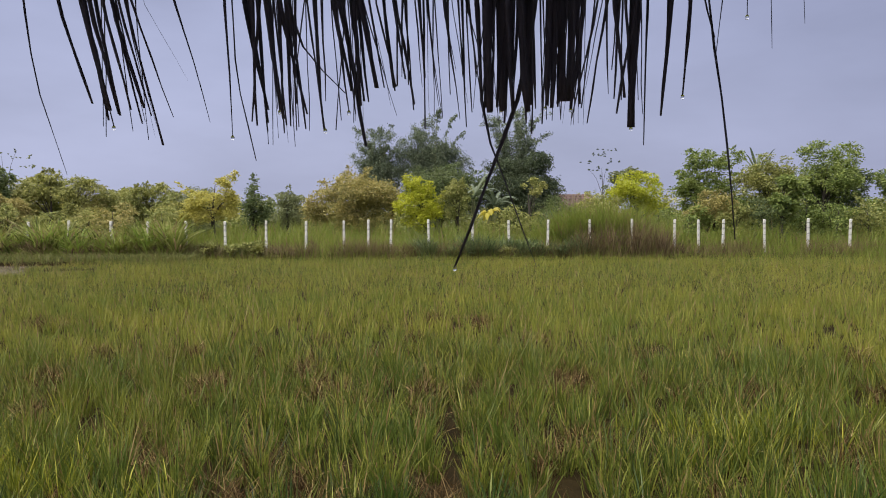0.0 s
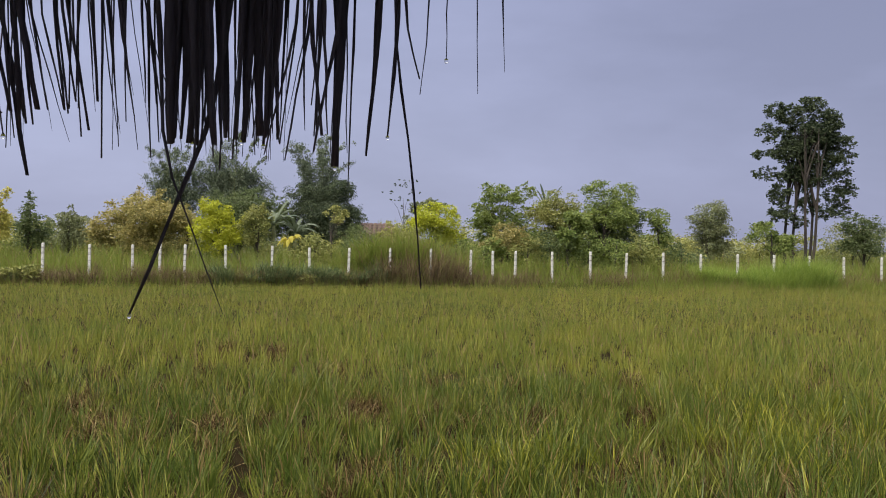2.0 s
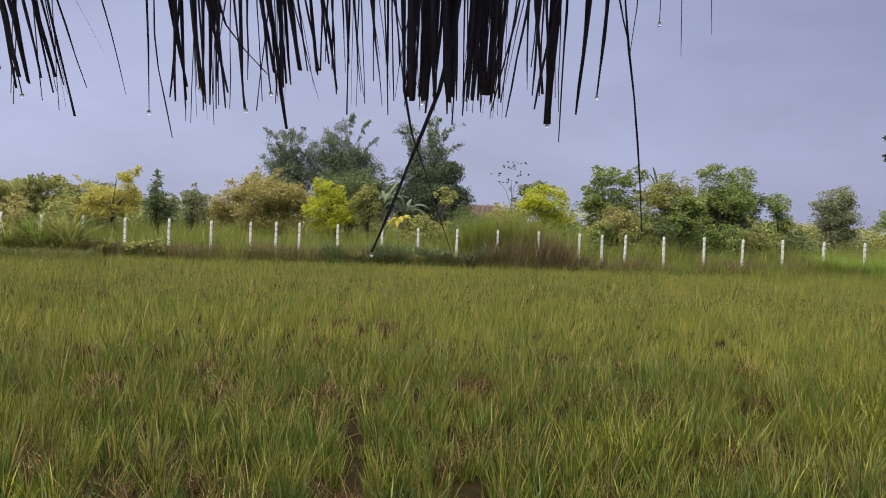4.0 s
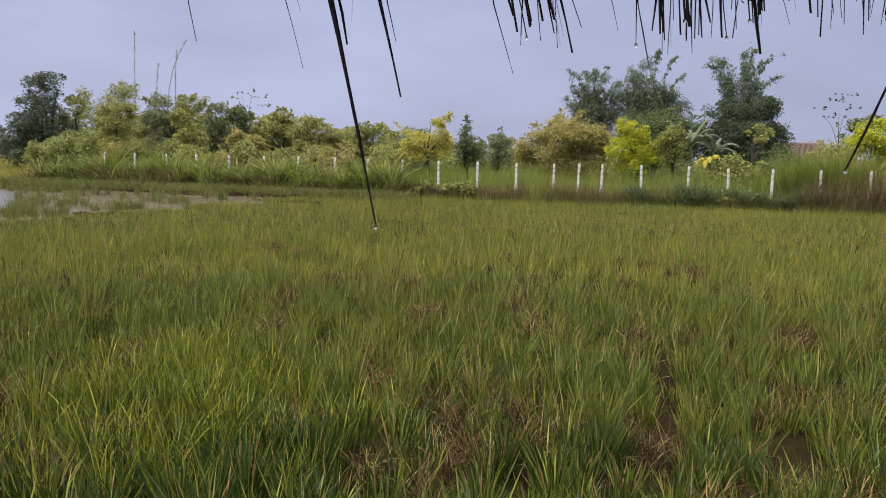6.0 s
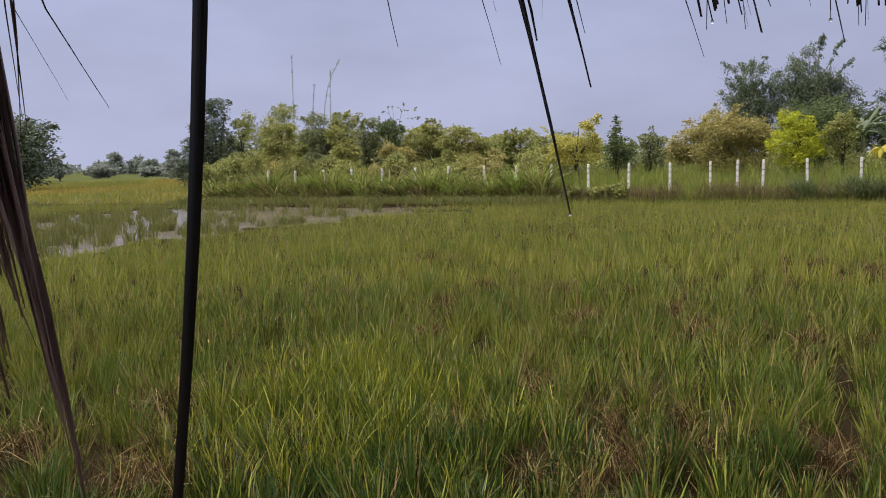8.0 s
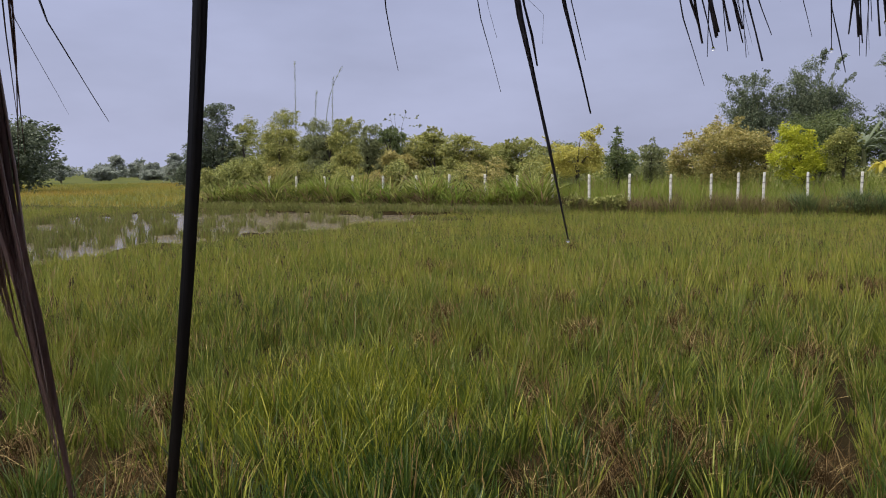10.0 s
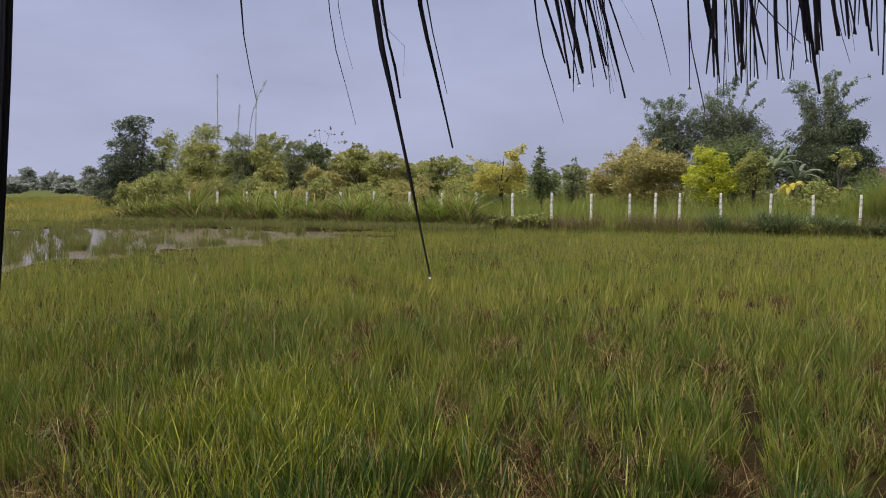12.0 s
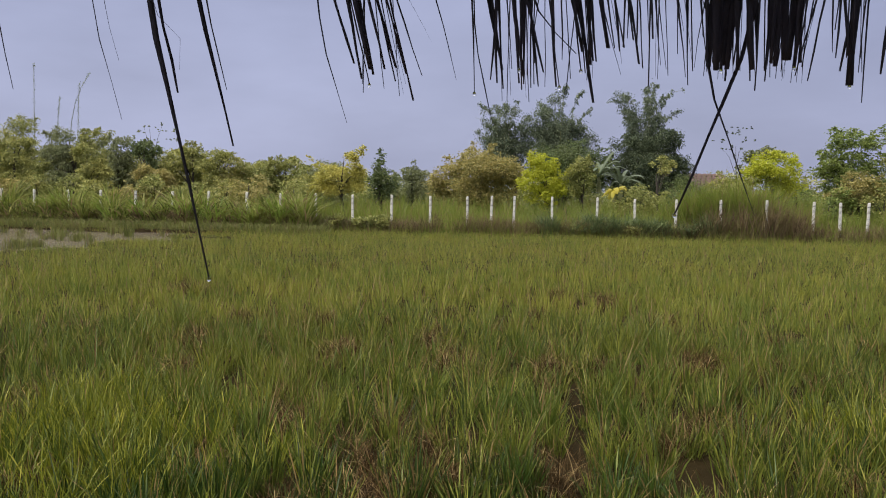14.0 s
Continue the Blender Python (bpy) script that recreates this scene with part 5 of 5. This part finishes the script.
def strip(x0, x1, tip, width, drop=False, mid=None, top=2.60, mat=THATCH, bow=0.0, base=0.865, slender=False):
    """A strip whose line passes x0 at the height top and ends at x1, tip. mid: a point on the way."""
    y = base + srng.uniform(-0.025, 0.025)
    if base > 0.85:
        tip -= 0.004
    start = np.array([x0 + (x0 - x1) * (2.80 - top) / max(0.02, top - tip) * 0.35, 2.80])
    pts = [start, (x0, top)] + ([mid] if mid else []) + [(x1, tip)]
    pts = np.array([np.array(p, float) for p in pts])
    pts = EYE_LINE + (pts - EYE_LINE) * (y - 0.18) / (base - 0.18)  # nearer or farther strips keep their line
    t = np.concatenate([[0], np.cumsum(np.linalg.norm(np.diff(pts, axis=0), axis=1))])
    u = np.linspace(0, t[-1], 13)
    line = np.stack([np.interp(u, t, pts[:, 0]), np.interp(u, t, pts[:, 1])], 1)
    w = np.linspace(0, 1, 13)
    line[:, 0] += bow * np.sin(np.pi * w) + np.cumsum(srng.normal(0, 0.0005, 13)) * w
    ob = part("leaf_strip", strip_mesh(line, width * 0.86, y, mat, blunt=0.18 if slender else srng.uniform(0.1, 0.6), twist=srng.uniform(-0.6, 0.6), full=0.32 if slender else srng.uniform(0.35, 0.7), rag=0.16), thatch)
    if drop:
        drop_at(line[-1, 0], y, line[-1, 1], 0.0016, ob)
    return ob


def tuft(x0, x1, tip, spread, count, width, lean=0.0, wander=0.006):
    """A ragged bunch of strips between x0 and x1."""
    for k in range(count):
        x = x0 + (x1 - x0) * (k + srng.uniform(0.0, 1.0)) / count
        strip(x, x + lean + srng.normal(0, wander), tip + abs(srng.normal(0, spread)), width * srng.uniform(0.4, 1.5), drop=srng.uniform() < 0.05, bow=srng.normal(0, 0.0015))
        if width > 0.0044 and k % 2 == 0:  # a torn sliver at the end
            strip(x + lean * 0.5 + srng.normal(0, 0.003), x + lean + srng.normal(0, 0.004), tip - srng.uniform(0.0, 0.012), 0.0016)


# single strips at the open end of the eave
strip(-1.648, -1.544, 2.458, 0.0046, top=2.596, base=0.82, slender=True)
strip(-1.700, -1.610, 2.470, 0.0030, top=2.596, base=0.82, slender=True)
strip(-1.085, -1.073, 2.480, 0.0042, top=2.526, base=0.70, slender=True)
strip(-0.997, -0.979, 2.456, 0.0028, top=2.525, base=0.68, slender=True)
strip(-1.004, -0.994, 2.500, 0.0018, top=2.540, base=0.70)
strip(-1.000, -0.952, 2.336, 0.0098, top=2.545, mid=(-0.975, 2.440), drop=True, base=0.76, slender=True)
strip(-0.990, -0.974, 2.484, 0.0040, top=2.550, mid=(-0.979, 2.510), base=0.76)
strip(-0.998, -0.975, 2.502, 0.0016, top=2.550, mid=(-0.972, 2.524), base=0.76)
strip(-0.957, -0.929, 2.442, 0.0080, top=2.555, mid=(-0.945, 2.508), base=0.76, slender=True)
strip(-0.949, -0.932, 2.486, 0.0030, top=2.55, base=0.76)
strip(-0.864, -0.845, 2.462, 0.0034, top=2.525, base=0.78, slender=True)
# sparse leaning bunches
strip(-0.884, -0.857, 2.526, 0.0040)
strip(-0.870, -0.848, 2.508, 0.0024, drop=True)
tuft(-0.870, -0.852, 2.510, 0.007, 5, 0.0048, 0.022, 0.003)
strip(-0.845, -0.822, 2.510, 0.0030)
tuft(-0.848, -0.834, 2.506, 0.010, 4, 0.0045, 0.024, 0.003)
strip(-0.833, -0.807, 2.493, 0.0030)
strip(-0.828, -0.796, 2.515, 0.0036, mid=(-0.807, 2.541))
strip(-0.820, -0.786, 2.543, 0.0009)
strip(-0.793, -0.765, 2.511, 0.0030, mid=(-0.783, 2.572))
# thick bunches
strip(-0.753, -0.748, 2.500, 0.0030, drop=True)
strip(-0.752, -0.734, 2.480, 0.0018, mid=(-0.749, 2.545))
strip(-0.742, -0.725, 2.520, 0.0078)
strip(-0.738, -0.723, 2.510, 0.0050)
tuft(-0.735, -0.704, 2.500, 0.012, 10, 0.0046, 0.008)
strip(-0.711, -0.691, 2.517, 0.0060)
strip(-0.706, -0.694, 2.505, 0.0050)
tuft(-0.706, -0.682, 2.500, 0.014, 6, 0.0036, 0.004)
strip(-0.693, -0.662, 2.533, 0.0030, top=2.560)
strip(-0.690, -0.698, 2.545, 0.0016)
tuft(-0.678, -0.646, 2.516, 0.010, 10, 0.0056, 0.010)
strip(-0.664, -0.649, 2.491, 0.0048)
strip(-0.650, -0.623, 2.515, 0.0016)
tuft(-0.645, -0.598, 2.518, 0.020, 14, 0.0028, 0.006)
tuft(-0.602, -0.560, 2.504, 0.022, 14, 0.0027, 0.005)
tuft(-0.552, -0.516, 2.517, 0.005, 16, 0.0078, 0.0, 0.003)
tuft(-0.552, -0.510, 2.500, 0.010, 6, 0.0028)
strip(-0.566, -0.553, 2.535, 0.0020, bow=0.004)
strip(-0.548, -0.562, 2.520, 0.0024, bow=-0.003)
tuft(-0.505, -0.474, 2.520, 0.005, 14, 0.0068, -0.003, 0.003)
tuft(-0.508, -0.464, 2.506, 0.010, 7, 0.0026, -0.004)
tuft(-0.468, -0.448, 2.508, 0.014, 5, 0.0030, -0.010)
tuft(-0.452, -0.425, 2.515, 0.014, 9, 0.0038, -0.004)
strip(-0.437, -0.440, 2.505, 0.0115, drop=True)
strip(-0.426, -0.429, 2.491, 0.0024)
strip(-0.408, -0.415, 2.514, 0.0110, slender=True)
strip(-0.394, -0.401, 2.530, 0.0080, drop=True, slender=True)
strip(-0.407, -0.388, 2.416, 0.0020, top=2.568, mid=(-0.398, 2.510), base=0.77)
strip(-0.382, -0.374, 2.575, 0.0030)
strip(-0.367, -0.371, 2.563, 0.0026)
strip(-0.344, -0.344, 2.592, 0.0014, drop=True)
strip(-0.331, -0.329, 2.566, 0.0020)
strip(-0.302, -0.300, 2.585, 0.0030)
# the two long strips that cross
strip(-0.520, -0.573, 2.396, 0.0056, top=2.535, drop=True)
strip(-0.556, -0.508, 2.396, 0.0042, mid=(-0.552, 2.507))

# a long dark strip hanging close by
strap = tagged(new("hanging_leaf_strip"), "long narrow wet black leaf strip hanging from the roof", "leaf strip")
zs = np.linspace(2.98, 2.02, 16)
line = np.stack([-1.0850 + 0.120 * (zs - 2.4) + 0.006 * np.sin((2.6 - zs) * 7), zs], 1)
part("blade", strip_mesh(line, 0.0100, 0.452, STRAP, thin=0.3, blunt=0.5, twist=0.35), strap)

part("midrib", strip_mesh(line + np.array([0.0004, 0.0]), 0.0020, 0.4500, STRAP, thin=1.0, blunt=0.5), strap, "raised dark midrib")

# a dried palm frond hanging beside it
palm = tagged(new("dried_palm_frond"), "dried brown palm frond hanging limp from the eave", "palm frond")
prng = np.random.default_rng(21)
# three bundles of leaflets, gathered where they were crushed: (waist x, end x, end height, how many)
for waist, gather, end, depth, count in ((-1.156, -1.146, -1.135, 2.262, 30), (-1.139, -1.127, -1.115, 2.292, 30), (-1.127, -1.109, -1.079, 2.198, 26)):
    for k in range(count):
        top = waist + 0.030 * prng.uniform(-1, 1) + (-0.022 if waist < -1.14 else 0.0) + 0.3 * (waist + 1.135)
        top = min(top, -1.132)
        stop = depth + (0.0 if k == 0 else 0.016 if k == 1 else prng.uniform(0.02, 0.15) if k % 3 else prng.uniform(0.03, 0.07))
        zs = np.linspace(3.0, stop, 14)
        xs = np.interp(-zs, (-3.0, -2.475, -2.37, -2.32, -depth), (top - 0.04, top, waist + prng.normal(0, 0.006), gather + prng.normal(0, 0.003), end))
        xs = xs + 0.0015 * np.sin(zs * 31 + k * 1.3)
        back = 0.14 + prng.uniform(-0.022, 0.022)
        xs, zs = -0.81 + (xs + 0.78) * (1 + back / 0.315), 2.388 + (zs - 2.388) * (1 + back / 0.315)
        part("leaflet", strip_mesh(np.stack([xs, zs], 1), prng.uniform(0.006, 0.014), 0.36 + back, DRY_PALM, thin=0.5, blunt=0.12, twist=prng.uniform(-0.9, 0.9), full=0.8, rag=0.05), palm)
for x0, x1, z1, wd in ((-1.289, -1.282, 2.411, 0.0045), (-1.296, -1.286, 2.420, 0.0032), (-1.284, -1.290, 2.395, 0.0036), (-1.394, -1.323, 2.304, 0.007), (-1.401, -1.329, 2.333, 0.006)):
    zs = np.linspace(2.99, z1, 8)
    xs = np.interp(-zs, (-2.99, -2.509, -z1), (x0 - 0.03, x0, x1))
    part("leaflet", strip_mesh(np.stack([xs, zs], 1), wd, 0.50, DRY_PALM, blunt=0.1, twist=0.4), palm)
